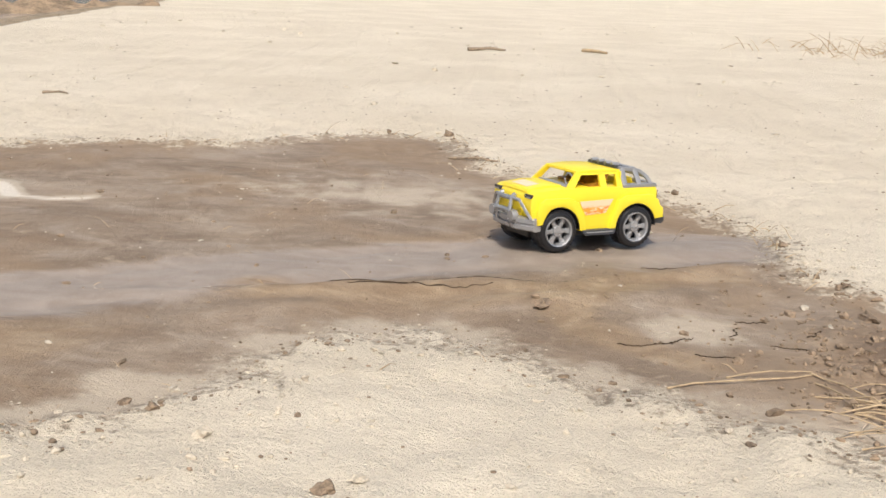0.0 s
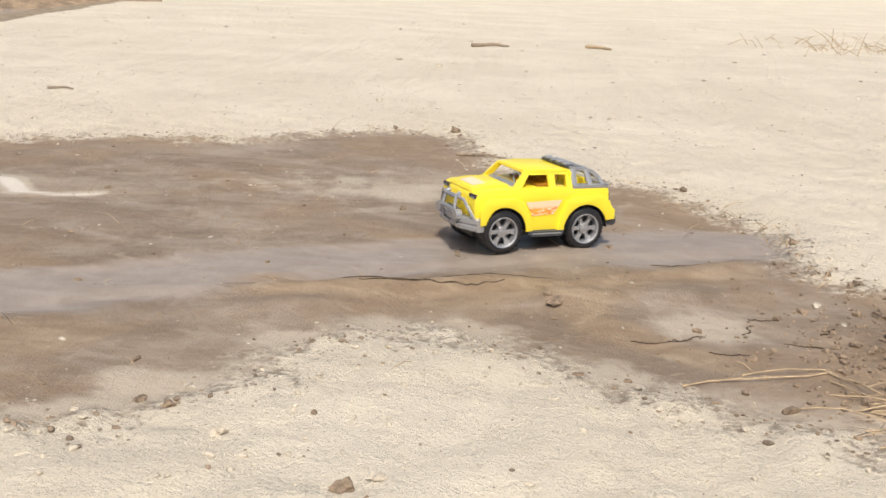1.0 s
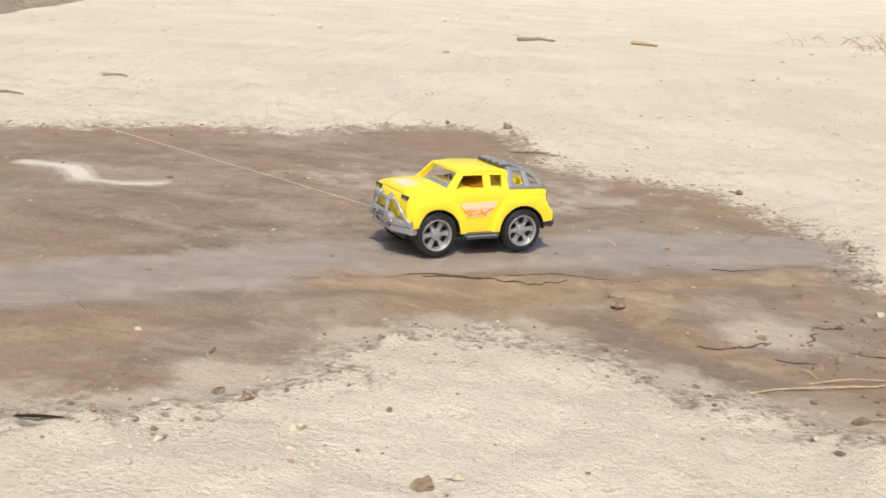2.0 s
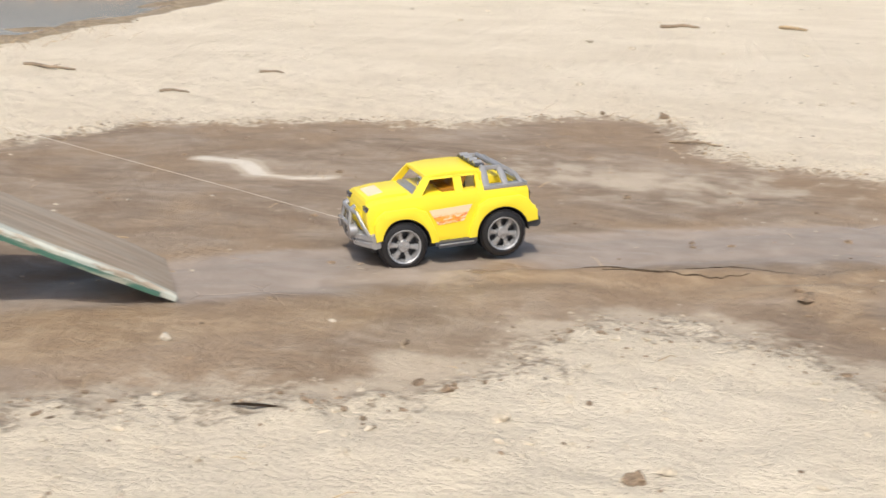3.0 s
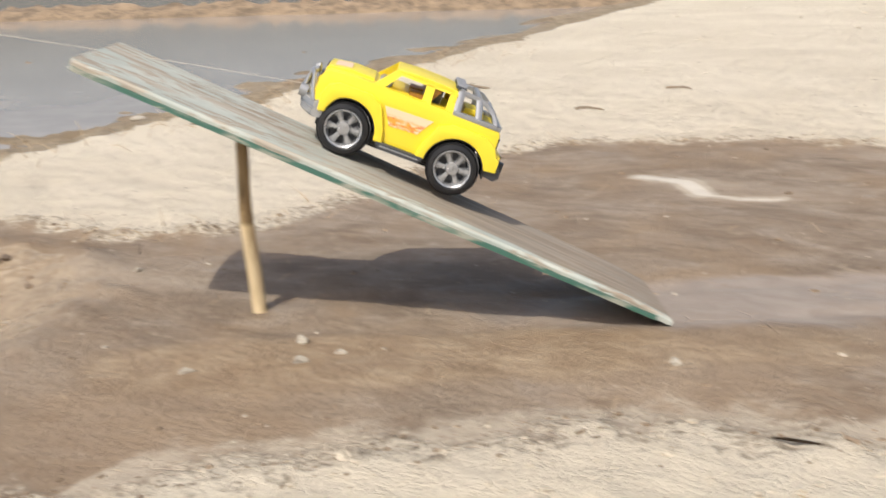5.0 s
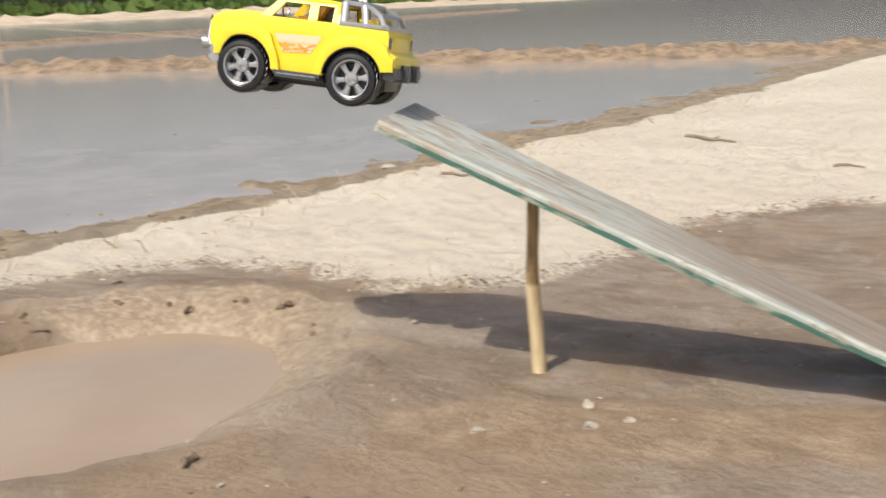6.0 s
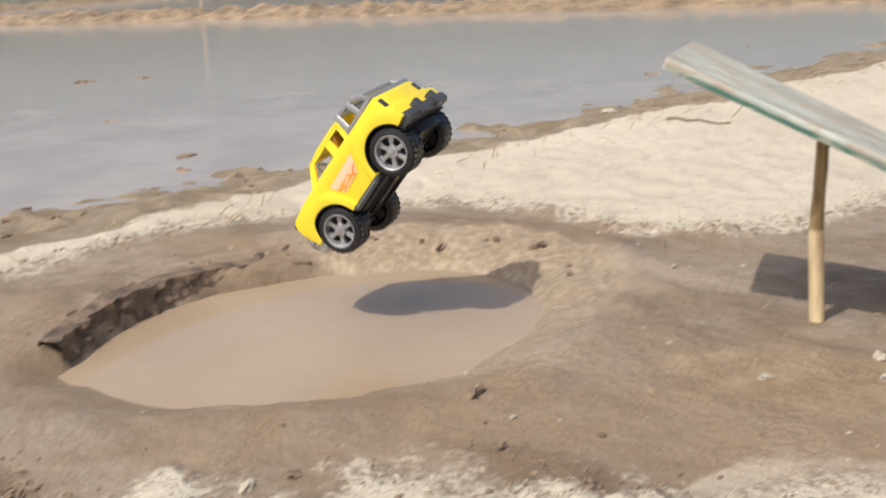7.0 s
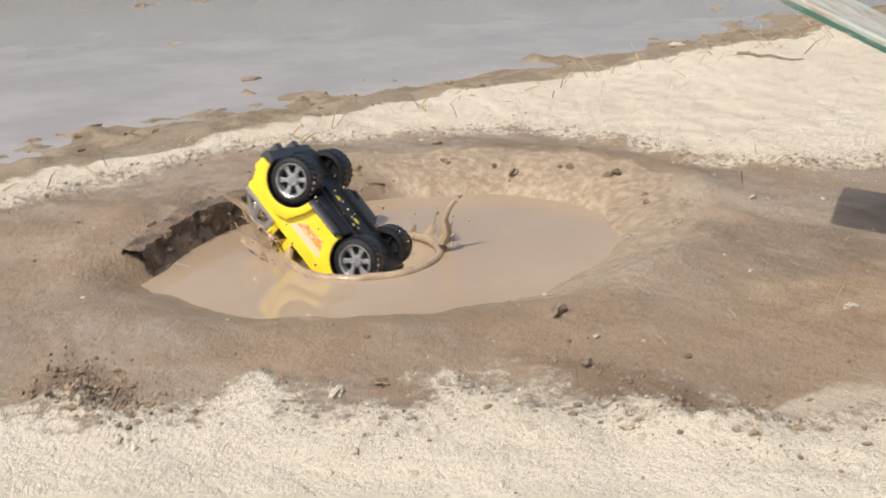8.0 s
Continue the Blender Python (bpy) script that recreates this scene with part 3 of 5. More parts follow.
# ---------------------------------------------------------------- distance
def levee(name, a, b, width, top, lumps, material, label, seed):
    """A low earth bank between two flooded fields."""
    a, b = Vector((*a, 0)), Vector((*b, 0))
    way = (b - a).normalized()
    side = Vector((-way.y, way.x, 0))
    count = int((b - a).length / lumps)
    bm, rings = bmesh.new(), []
    across = [-1.0, -0.72, -0.45, -0.2, 0.0, 0.2, 0.45, 0.72, 1.0]
    for i in range(count + 1):
        p = a + way * lumps * i
        wide = width * (1 + 0.3 * noise.noise((i * 0.21, seed, 0)))
        sway = side * (width * 0.5 * noise.noise((i * 0.05, seed, 4)))
        ring = []
        for s in across:
            rise = (1 - abs(s) ** 1.7) * top * (1 + 0.7 * noise.noise((i * 0.33, s * 2, seed)) + 0.5 * noise.noise((i * 1.1, s * 5, seed)))
            q = p + sway + side * (s * wide)
            ring.append(bm.verts.new((q.x, q.y, -0.14 + max(0, rise) + 0.05)))
        rings.append(ring)
    for u, v in zip(rings, rings[1:]):
        for k in range(len(across) - 1):
            bm.faces.new((u[k], u[k + 1], v[k + 1], v[k]))
    tagged(part(name, bm, material), label, "levee", kind="structure")


levee("levee_1", (-22.0, 3.6), (-4.3, 13.2), 0.55, 0.135, 0.09, M_BERM, "low lumpy brown earth levee standing in flooded field", 1.0)
levee("levee_2", (-24.5, 4.5), (-46, 58), 0.45, 0.125, 0.2, M_BERM, "long low brown earth levee between flooded fields", 2.0)
levee("levee_3", (-100, 10), (-190, 330), 7.0, 0.75, 1.5, M_PALEBANK, "wide pale dry field bank beyond the water", 3.0)


def crop_strip():
    rng = random.Random(5)
    bm = bmesh.new()
    for _ in range(5200):
        s = rng.random()
        depth = rng.random() ** 1.5
        x, y = -112 - 100 * s - 70 * depth, 12 + 330 * s + 14 * depth
        r = rng.uniform(0.4, 1.1)
        a = rng.uniform(0, 6.28)
        z = 0.35 + rng.uniform(0.3, 1.5)
        p = Vector((x, y, z))
        u = Vector((math.cos(a), math.sin(a), rng.uniform(-0.3, 0.3))) * r * 1.6
        v = Vector((rng.uniform(-0.4, 0.4), rng.uniform(-0.4, 0.4), 1)) * r
        bm.faces.new([bm.verts.new(p + q) for q in (-u, -v * 0.6, u * 0.9, v)])
    tagged(part("crop_strip", bm, M_CROP, smooth=False), "green crop plants along the far field edge", "crops", kind="stuff")


crop_strip()


def tree(x, y, tall, wide, seed, dense=900):
    rng = random.Random(seed)
    root = new("tree")
    root.location = (x, y, 0)
    bm = bmesh.new()
    tube(bm, [(0, 0, -0.3), (0.1, 0.05, tall * 0.25), (0.0, 0.1, tall * 0.6)], tall * 0.035, 7, 0.4)
    for k in range(5):
        a = 6.28 * k / 5 + rng.random()
        tube(bm, [(0, 0.05, tall * 0.22), (wide * 0.25 * math.cos(a), wide * 0.25 * math.sin(a), tall * 0.45), (wide * 0.42 * math.cos(a), wide * 0.42 * math.sin(a), tall * 0.66)], tall * 0.018, 5, 0.3)
    part("trunk", bm, M_TRUNK, root)
    bm = bmesh.new()
    clumps = [(rng.gauss(0, wide * 0.23), rng.gauss(0, wide * 0.23), tall * rng.uniform(0.25, 0.88), wide * rng.uniform(0.14, 0.26)) for _ in range(16)]
    for _ in range(dense):
        cx, cy, cz, cr = rng.choice(clumps)
        d = Vector((rng.gauss(0, 1), rng.gauss(0, 1), rng.gauss(0, 0.8))).normalized() * cr * rng.uniform(0.5, 1.1)
        p = Vector((cx, cy, cz)) + d
        r = wide * rng.uniform(0.025, 0.06)
        u = Vector((rng.gauss(0, 1), rng.gauss(0, 1), rng.gauss(0, 1))).normalized() * r
        v = u.orthogonal().normalized() * r * 0.7
        bm.faces.new([bm.verts.new(p + q) for q in (-u, -v, u, v)])
    part("crown", bm, M_TREE, root, smooth=False)
    tagged(root, "distant dark green bushy tree beyond the fields", "tree", "far trees")


for n, (tx, ty, tall, wide) in enumerate([(-262, 140, 9.5, 11), (-285, 178, 7, 14), (-290, 196, 6.5, 12), (-292, 214, 7.5, 14), (-290, 235, 6, 13), (-285, 262, 5, 13),
                                          (-300, 115, 6, 11), (-280, 300, 5.5, 14), (-320, 160, 5, 16), (-262, 380, 5, 18)]):
    tree(tx, ty, tall, wide, 40 + n)

bm = bmesh.new()
tube(bm, [(0, 0, -0.4), (0.05, 0, 1.6), (0.0, 0.02, 3.2)], 0.055, 8, 0.7)
pole = part("field_pole", bm, M_PALEBANK)
pole.location = (-36.2, 17.7, -0.05)
tagged(pole, "slim pale wooden pole standing in the flooded field", "pole")


# ---------------------------------------------------------------- ramp
TIP = Vector((-0.841, 1.662, 0.0))
UP_SLOPE, ACROSS = 25.2, 210.3


def build_ramp():
    base = new("ramp_board")
    base.matrix_world = Matrix.Translation((TIP.x, TIP.y, 0.008)) @ pose(0, 0, 0, 0, 0, ACROSS) @ pose(0, 0, 0, 0, -UP_SLOPE, 0) @ pose(0, 0, 0, -1.2, 0, 0)
    # local x runs up the board, local y towards its near edge (minus: away)
    rng = random.Random(3)
    bm = bmesh.new()
    length, width, thick, steps = 1.072, 0.268, 0.017, 60
    rings = []
    for i in range(steps + 1):
        s = i / steps
        x = length * s
        bow = 0.004 * math.sin(math.pi * s)
        worn = 0.006 * max(0, 1 - s * 14)
        n0, n1 = 0.0035 * noise.noise((s * 21, 0, 1)), 0.0035 * noise.noise((s * 21, 4, 1))
        chip = 0.010 * max(0, noise.noise((s * 9, 9, 2)) - 0.25)
        y0, y1 = 0.0 + n0 - chip, -width + n1
        ring = []
        for y, z in ((y0, 0.0), (y0, thick - 0.004 - worn), (y0 - 0.004, thick - worn), ((y0 + y1) / 2, thick + bow - worn), (y1 + 0.004, thick - worn), (y1, thick - 0.004 - worn), (y1, 0.0)):
            ring.append(bm.verts.new((x + (0.02 * noise.noise((y * 30, s, 7)) if i in (0, steps) else 0), y, z - thick + 0.004 + 0.018 * (1 - s) * y / width)))
        rings.append(ring)
    for u, v in zip(rings, rings[1:]):
        for k in range(7):
            bm.faces.new((u[k], u[(k + 1) % 7], v[(k + 1) % 7], v[k]))
    bm.faces.new(rings[0])
    bm.faces.new(rings[-1][::-1])
    part("board", bm, M_BOARD, base)
    for name, y in (("edge_strip", 0.0015), ("edge_strip", -width - 0.0045)):
        bm = bmesh.new()
        pts = []
        for i in range(41):
            s = i / 40
            x = 0.03 + (length - 0.035) * s
            dip = 0.018 * (1 - s) * y / width
            up = -0.004 - 0.003 * max(0, noise.noise((s * 30, y * 50, 3)))
            pts.append([bm.verts.new((x, y + dy, z + dip)) for dy, z in ((0, up - 0.001), (0, -0.0135), (0.003, -0.0135), (0.003, up - 0.001))])
        for u, v in zip(pts, pts[1:]):
            for k in range(4):
                bm.faces.new((u[k], u[(k + 1) % 4], v[(k + 1) % 4], v[k]))
        bm.faces.new(pts[0])
        bm.faces.new(pts[-1])
        part(name, bm, M_EDGE, base, "green painted board edge")
    tagged(base, "weathered wooden board with peeling grey paint, leaning as a ramp", "ramp")


build_ramp()


def build_stake():
    foot, head = Vector((-1.541, 1.421, height(-1.541, 1.421) - 0.02)), Vector((-1.523, 1.378, 0.318))
    bm = bmesh.new()
    pts, n = [], 26
    for i in range(n + 1):
        s = i / n
        p = foot.lerp(head, s)
        pts.append((p.x - foot.x - 0.004 * math.sin(s * 5.0), p.y - foot.y + 0.004 * math.sin(s * 7), p.z - foot.z))
    tube(bm, pts, 0.0122, 12, 0.86)
    for v in bm.verts:
        k = 1 + 0.10 * noise.noise((v.co.x * 40, v.co.y * 40, v.co.z * 14))
        if v.co.z < 0.19:
            k *= 1.12
        axis = foot.lerp(head, v.co.z / (head.z - foot.z)) - foot
        v.co.x, v.co.y = axis.x + (v.co.x - axis.x) * k, axis.y + (v.co.y - axis.y) * k
    stake = part("support_stake", bm, M_STAKE)
    stake.location = foot
    tagged(stake, "peeled pale wooden stake holding up the ramp board", "stake")


build_stake()


# ---------------------------------------------------------------- the toy
HUB, HALF, AXLE = 0.047, 0.093, 0.10


def arc(cx, cz, r, a0, a1, n=10):
    return [(cx + r * math.cos(radians(a0 + (a1 - a0) * k / n)), cz + r * math.sin(radians(a0 + (a1 - a0) * k / n))) for k in range(n + 1)]


def build_wheel(parent, x, y, front):
    """A wheel, its axis along y; the rim faces outwards."""
    out = 1 if y > 0 else -1
    wheel = new("wheel")
    wheel.parent = parent
    wheel.location = (x, y, HUB)
    w0, w1 = -0.048, 0.0

    def o(profile):
        return [(r, out * d) for r, d in profile]

    bm = bmesh.new()
    lathe(bm, o([(0.033, w1 - 0.002), (0.036, w1 - 0.0004), (0.0425, w1 - 0.002), (0.0462, w1 - 0.007), (0.0466, -0.024), (0.0462, w0 + 0.007), (0.043, w0 + 0.001),
                 (0.036, w0), (0.031, w0 + 0.004), (0.030, -0.024), (0.0315, -0.006)]), 40, True)
    for k in range(26):
        for row, d in enumerate((-0.010, -0.024, -0.038)):
            a = 2 * math.pi * (k + 0.5 * (row % 2)) / 26
            piece = bmesh.ops.create_cube(bm, size=1.0)["verts"]
            turn = Matrix.Rotation(-a, 4, "Y") @ Matrix.Translation((0.0462, out * d, 0)) @ Matrix.Rotation(radians((-28, 0, 28)[row]), 4, "X") @ Matrix.Diagonal((0.0019, 0.010, 0.0062, 1))
            bmesh.ops.transform(bm, matrix=turn, verts=piece)
    part("tyre", bm, M_TYRE, wheel, "black ridged tyre")
    bm = bmesh.new()
    lathe(bm, o([(0.0335, w1 - 0.0015), (0.0325, w1 + 0.0005), (0.0300, w1 - 0.001), (0.0278, w1 - 0.016)]), 32)
    part("rim", bm, M_CHROME, wheel, "silver plastic rim")
    bm = bmesh.new()
    lathe(bm, o([(0.0278, w1 - 0.0155), (0.026, w1 - 0.022), (0.0, w1 - 0.022)]), 32)
    part("rim_back", bm, M_DARKGREY, wheel, "dark recess behind the spokes")
    bm = bmesh.new()
    for k in range(6):
        turn = Matrix.Rotation(2 * math.pi * k / 6, 4, "Y")
        before = len(bm.verts)
        prism(bm, [(0.006, -0.0040), (0.020, -0.0042), (0.0275, -0.0066), (0.0292, -0.005), (0.0292, 0.005), (0.0275, 0.0066), (0.020, 0.0042), (0.006, 0.0040)], out * (w1 - 0.0155), out * (w1 - 0.0075), 0.0014)
        bm.verts.ensure_lookup_table()
        bmesh.ops.transform(bm, matrix=turn, verts=bm.verts[before:])
    part("spoke", bm, M_CHROME, wheel, "six light silver spokes")
    bm = bmesh.new()
    lathe(bm, o([(0.0135, w1 - 0.015), (0.0118, w1 - 0.006), (0.0105, w1 - 0.004), (0.0, w1 - 0.0035)]), 20)
    for s in (-1, 1):
        before = len(bm.verts)
        lathe(bm, o([(0.0036, w1 - 0.004), (0.0034, w1 - 0.0018), (0.0018, w1 - 0.0018), (0.0016, w1 - 0.0034), (0.0, w1 - 0.0034)]), 12)
        bm.verts.ensure_lookup_table()
        bmesh.ops.translate(bm, vec=(s * 0.0045, 0, 0), verts=bm.verts[before:])
    part("hub_cap", bm, M_CHROME, wheel, "round silver hub cap")
    bm = bmesh.new()
    lathe(bm, o([(0.0, w0 + 0.012), (0.0295, w0 + 0.012), (0.0305, w0 + 0.004)]), 24)
    for k in range(5):
        before = len(bm.verts)
        block(bm, 0.008, 0.029, out * (w0 + 0.006), out * (w0 + 0.013), -0.002, 0.002, 0.0)
        bm.verts.ensure_lookup_table()
        bmesh.ops.transform(bm, matrix=Matrix.Rotation(2 * math.pi * k / 5, 4, "Y"), verts=bm.verts[before:])
    part("inner_disc", bm, M_BLACK, wheel, "black ribbed inner wheel disc")
    return wheel


def build_truck():
    root = new("toy_truck")
    # ---- lower body: one moulded shell
    side = [(0.172, 0.060), (0.184, 0.072), (0.189, 0.100), (0.188, 0.118), (0.180, 0.129), (0.168, 0.1335), (0.12, 0.1375), (0.074, 0.1385), (0.060, 0.138), (-0.060, 0.138),
            (-0.066, 0.136), (-0.155, 0.135), (-0.159, 0.128), (-0.1605, 0.100), (-0.1735, 0.092), (-0.1745, 0.072), (-0.160, 0.066)]
    side += arc(-AXLE, HUB, 0.058, 160, 8, 12)
    side += [(-0.040, 0.044), (0.040, 0.044)]
    side += arc(AXLE, HUB, 0.058, 172, 18, 12)
    bm = bmesh.new()
    prism(bm, side, -0.0832, 0.0832, 0.007)
    body = part("body", bm, M_YELLOW, root, "bright yellow moulded plastic body")
    # ---- flared wings with the arch cut in, both sides
    for s in (-1, 1):
        for c, f in ((AXLE, 1), (-AXLE, -1)):
            if f > 0:
                top = [(0.168, 0.062), (0.172, 0.090), (0.160, 0.110), (0.138, 0.119), (0.075, 0.119), (0.052, 0.108), (0.036, 0.072), (0.030, 0.046)]
                inner = arc(c, HUB, 0.0535, 180, 18, 14)
                shape = top + [(0.0445, 0.046)] + inner
            else:
                top = [(-0.030, 0.046), (-0.036, 0.072), (-0.052, 0.108), (-0.075, 0.119), (-0.138, 0.119), (-0.157, 0.108), (-0.164, 0.093), (-0.172, 0.088), (-0.173, 0.066)]
                inner = arc(c, HUB, 0.0535, 162, 0, 14)
                shape = top + inner + [(-0.0445, 0.046)]
            bm = bmesh.new()
            prism(bm, shape, s * 0.070, s * 0.0925, 0.0065)
            part("wheel_arch", bm, M_YELLOW, body)
            bm = bmesh.new()
            ring = arc(c, HUB, 0.0545, 178, 4, 14) + arc(c, HUB, 0.0520, 4, 178, 14)
            prism(bm, ring, s * 0.030, s * 0.0905, 0.0)
            part("arch_liner", bm, M_BLACK, body, "black wheel arch liner")
        # printed panel between the flared wings
        bm = bmesh.new()
        prism(bm, [(0.046, 0.1090), (-0.041, 0.1120), (-0.022, 0.0815), (0.029, 0.0785)], s * 0.0826, s * 0.0841, 0.0)
        part("door_sticker", bm, M_STICKER, body, "pink sticker with orange flames")
        bm = bmesh.new()
        block(bm, -0.045, 0.040, s * 0.072, s * 0.0945, 0.040, 0.0475, 0.002)
        block(bm, -0.040, 0.035, s * 0.088, s * 0.0975, 0.036, 0.0415, 0.0015)
        part("side_step", bm, M_DARKGREY, root, "dark grey side step")
        bm = bmesh.new()
        block(bm, -0.037, 0.032, s * 0.0905, s * 0.0982, 0.0412, 0.0432, 0.0006)
        part("step_trim", bm, M_SILVER, root, "silver side step trim")
        # tail lamp on the rear corner
        bm = bmesh.new()
        prism(bm, [(-0.1495, 0.104), (-0.1605, 0.104), (-0.1605, 0.123), (-0.157, 0.123)], s * 0.066, s * 0.0812, 0.001)
        part("tail_lamp", bm, M_LAMP, root, "dark smoked tail lamp")
        # headlamp recess
        bm = bmesh.new()
        block(bm, 0.170, 0.1885, s * 0.052, s * 0.0812, 0.119, 0.1275, 0.002)
        lamp = part("headlamp", bm, M_LAMP, root, "dark recessed headlamp")
        bm = bmesh.new()
        block(bm, 0.174, 0.1896, s * 0.060, s * 0.078, 0.1195, 0.123, 0.001)
        part("lamp_reflector", bm, M_CHROME, lamp, "silver lamp reflector")
    # ---- bonnet rise and its sticker
    bm = bmesh.new()
    prism(bm, [(0.182, 0.130), (0.176, 0.137), (0.12, 0.1432), (0.078, 0.143), (0.078, 0.134)], -0.056, 0.056, 0.004)
    part("bonnet", bm, M_YELLOW, body)
    bm = bmesh.new()
    prism(bm, [(0.164, 0.1386), (0.122, 0.1432), (0.122, 0.1440), (0.164, 0.1394)], -0.034, 0.034, 0.0)
    part("bonnet_sticker", bm, M_STICKER, body, "pink flame sticker on the bonnet")
    # ---- cabin: pillars, rails and roof with open windows
    cab = bmesh.new()
    for s in (-1, 1):
        lo, hi = 0.079, 0.064
        y0, y1 = 0.134, 0.173

        def side_y(z):
            return lo + (hi - lo) * (z - y0) / (y1 - y0)

        def slab(bm, quad, thick=0.007):
            """A side piece between (x, z) corners, leaning inwards with height."""
            outer = [bm.verts.new((x, s * side_y(z), z)) for x, z in quad]
            inner = [bm.verts.new((x, s * (side_y(z) - thick), z)) for x, z in quad]
            m = len(quad)
            bm.faces.new(outer)
            bm.faces.new(inner[::-1])
            for i in range(m):
                bm.faces.new((outer[i], inner[i], inner[(i + 1) % m], outer[(i + 1) % m]))

        slab(cab, [(0.080, 0.134), (0.060, 0.134), (0.036, 0.165), (0.045, 0.173)])        # front pillar
        slab(cab, [(-0.010, 0.134), (-0.026, 0.134), (-0.025, 0.167), (-0.009, 0.167)])     # middle pillar
        slab(cab, [(-0.053, 0.134), (-0.067, 0.134), (-0.066, 0.167), (-0.053, 0.167)])     # rear pillar
        slab(cab, [(0.045, 0.173), (0.036, 0.1645), (-0.066, 0.1645), (-0.066, 0.173)])       # roof rail
        slab(cab, [(0.076, 0.1375), (0.076, 0.133), (-0.066, 0.133), (-0.066, 0.1375)])     # belt
    block(cab, 0.066, 0.076, -0.078, 0.078, 0.1335, 0.1372, 0.0)
    block(cab, 0.036, 0.045, -0.064, 0.064, 0.1665, 0.1725, 0.0)
    part("cabin_frame", cab, M_YELLOW, body)
    bm = bmesh.new()
    prism(bm, [(0.0465, 0.1690), (0.041, 0.1730), (0.005, 0.1760), (-0.04, 0.1755), (-0.066, 0.1735), (-0.066, 0.1685)], -0.0665, 0.0665, 0.0045)
    part("roof", bm, M_YELLOW, body)
    for y in (-0.062, 0.062):
        bm = bmesh.new()
        prism(bm, [(-0.060, 0.134), (-0.060, 0.170), (-0.0655, 0.170), (-0.0655, 0.134)], y - 0.010, y + 0.010, 0.001)
        part("rear_pillar", bm, M_YELLOW, body)
    bm = bmesh.new()
    for y in (-0.036, 0.036):
        prism(bm, [(0.014, 0.134), (-0.022, 0.134), (-0.040, 0.164), (-0.026, 0.166), (-0.008, 0.145), (0.014, 0.143)], y - 0.029, y + 0.029, 0.004)
    part("seat", bm, M_SEAT, body, "amber moulded seats")
    bm = bmesh.new()
    prism(bm, [(0.072, 0.1365), (0.050, 0.1365), (0.049, 0.141), (0.064, 0.143)], -0.062, 0.062, 0.002)
    tube(bm, [(0.047, 0.036 + 0.016 * math.cos(a), 0.152 + 0.013 * math.sin(a)) for a in (6.283 * k / 12 for k in range(13))], 0.002, 6)
    part("dashboard", bm, M_SILVER, body, "grey dashboard with steering wheel")
    bm = bmesh.new()
    block(bm, -0.042, -0.030, 0.030, 0.046, 0.137, 0.162, 0.004)
    part("head_rest", bm, M_DARKGREY, body, "dark grey head rest")
    # ---- load bed with silver cage
    bm = bmesh.new()
    for s in (-1, 1):
        block(bm, -0.152, -0.067, s * 0.062, s * 0.0815, 0.1345, 0.1425, 0.002)
    block(bm, -0.156, -0.145, -0.0815, 0.0815, 0.1345, 0.1425, 0.002)
    part("bed_rail", bm, M_SILVER, root, "silver rail round the load bed")
    bm = bmesh.new()

    def bar(points, wide, thick=0.007):
        """A flat moulded bar through points; wide along the truck, thin across."""
        rings = []
        for i, (x, y, z) in enumerate(points):
            ax, _, az = points[max(i - 1, 0)]
            bx, _, bz = points[min(i + 1, len(points) - 1)]
            long = math.hypot(bx - ax, bz - az)
            nx, nz = (bz - az) / long, -(bx - ax) / long
            h = wide / 2
            rings.append([bm.verts.new((x + u * h * nx, y + v * thick / 2, z + u * h * nz)) for u, v in ((-1, -0.6), (-0.7, -1), (0.7, -1), (1, -0.6), (1, 0.6), (0.7, 1), (-0.7, 1), (-1, 0.6))])
        for u, v in zip(rings, rings[1:]):
            for k in range(8):
                bm.faces.new((u[k], u[(k + 1) % 8], v[(k + 1) % 8], v[k]))
        bm.faces.new(rings[0][::-1])
        bm.faces.new(rings[-1])

    for s in (-1, 1):
        bar([(-0.0735, s * 0.0755, 0.140), (-0.0720, s * 0.070, 0.157), (-0.0705, s * 0.064, 0.1755)], 0.0130)
        bar([(-0.0680, s * 0.063, 0.1740), (-0.098, s * 0.0625, 0.1735), (-0.118, s * 0.063, 0.1690), (-0.136, s * 0.066, 0.1570), (-0.146, s * 0.073, 0.140)], 0.0085)
        bar([(-0.1130, s * 0.0755, 0.140), (-0.1090, s * 0.069, 0.157), (-0.1040, s * 0.063, 0.1725)], 0.0120)
    for x, z, r in ((-0.072, 0.1745, 0.0058), (-0.104, 0.1735, 0.0052), (-0.134, 0.1585, 0.0048)):
        tube(bm, [(x, -0.064, z), (x, 0.064, z)], r, 8)
    part("roll_cage", bm, M_SILVER, root, "silver plastic roll cage")
    bm = bmesh.new()
    block(bm, -0.078, -0.060, -0.055, 0.055, 0.1765, 0.1815, 0.002)
    part("light_bar", bm, M_DARKGREY, root, "dark grey bar of roof lamps")
    for y in (-0.040, -0.014, 0.014, 0.040):
        bm = bmesh.new()
        tube(bm, [(-0.077, y, 0.1815), (-0.060, y, 0.1815)], 0.0052, 10)
        part("roof_lamp", bm, M_SILVER, root, "round silver roof lamp")
    bm = bmesh.new()
    prism(bm, [(-0.085, 0.135), (-0.125, 0.135), (-0.122, 0.150), (-0.088, 0.150)], -0.035, 0.035, 0.004)
    part("bed_box", bm, M_YELLOW, root)
    # ---- bull bar
    bm = bmesh.new()
    rows = []
    for k in range(19):
        y = -0.088 + 0.176 * k / 18
        back = 0.62 * max(0.0, abs(y) - 0.046) + (0.004 if k in (0, 18) else 0.0)
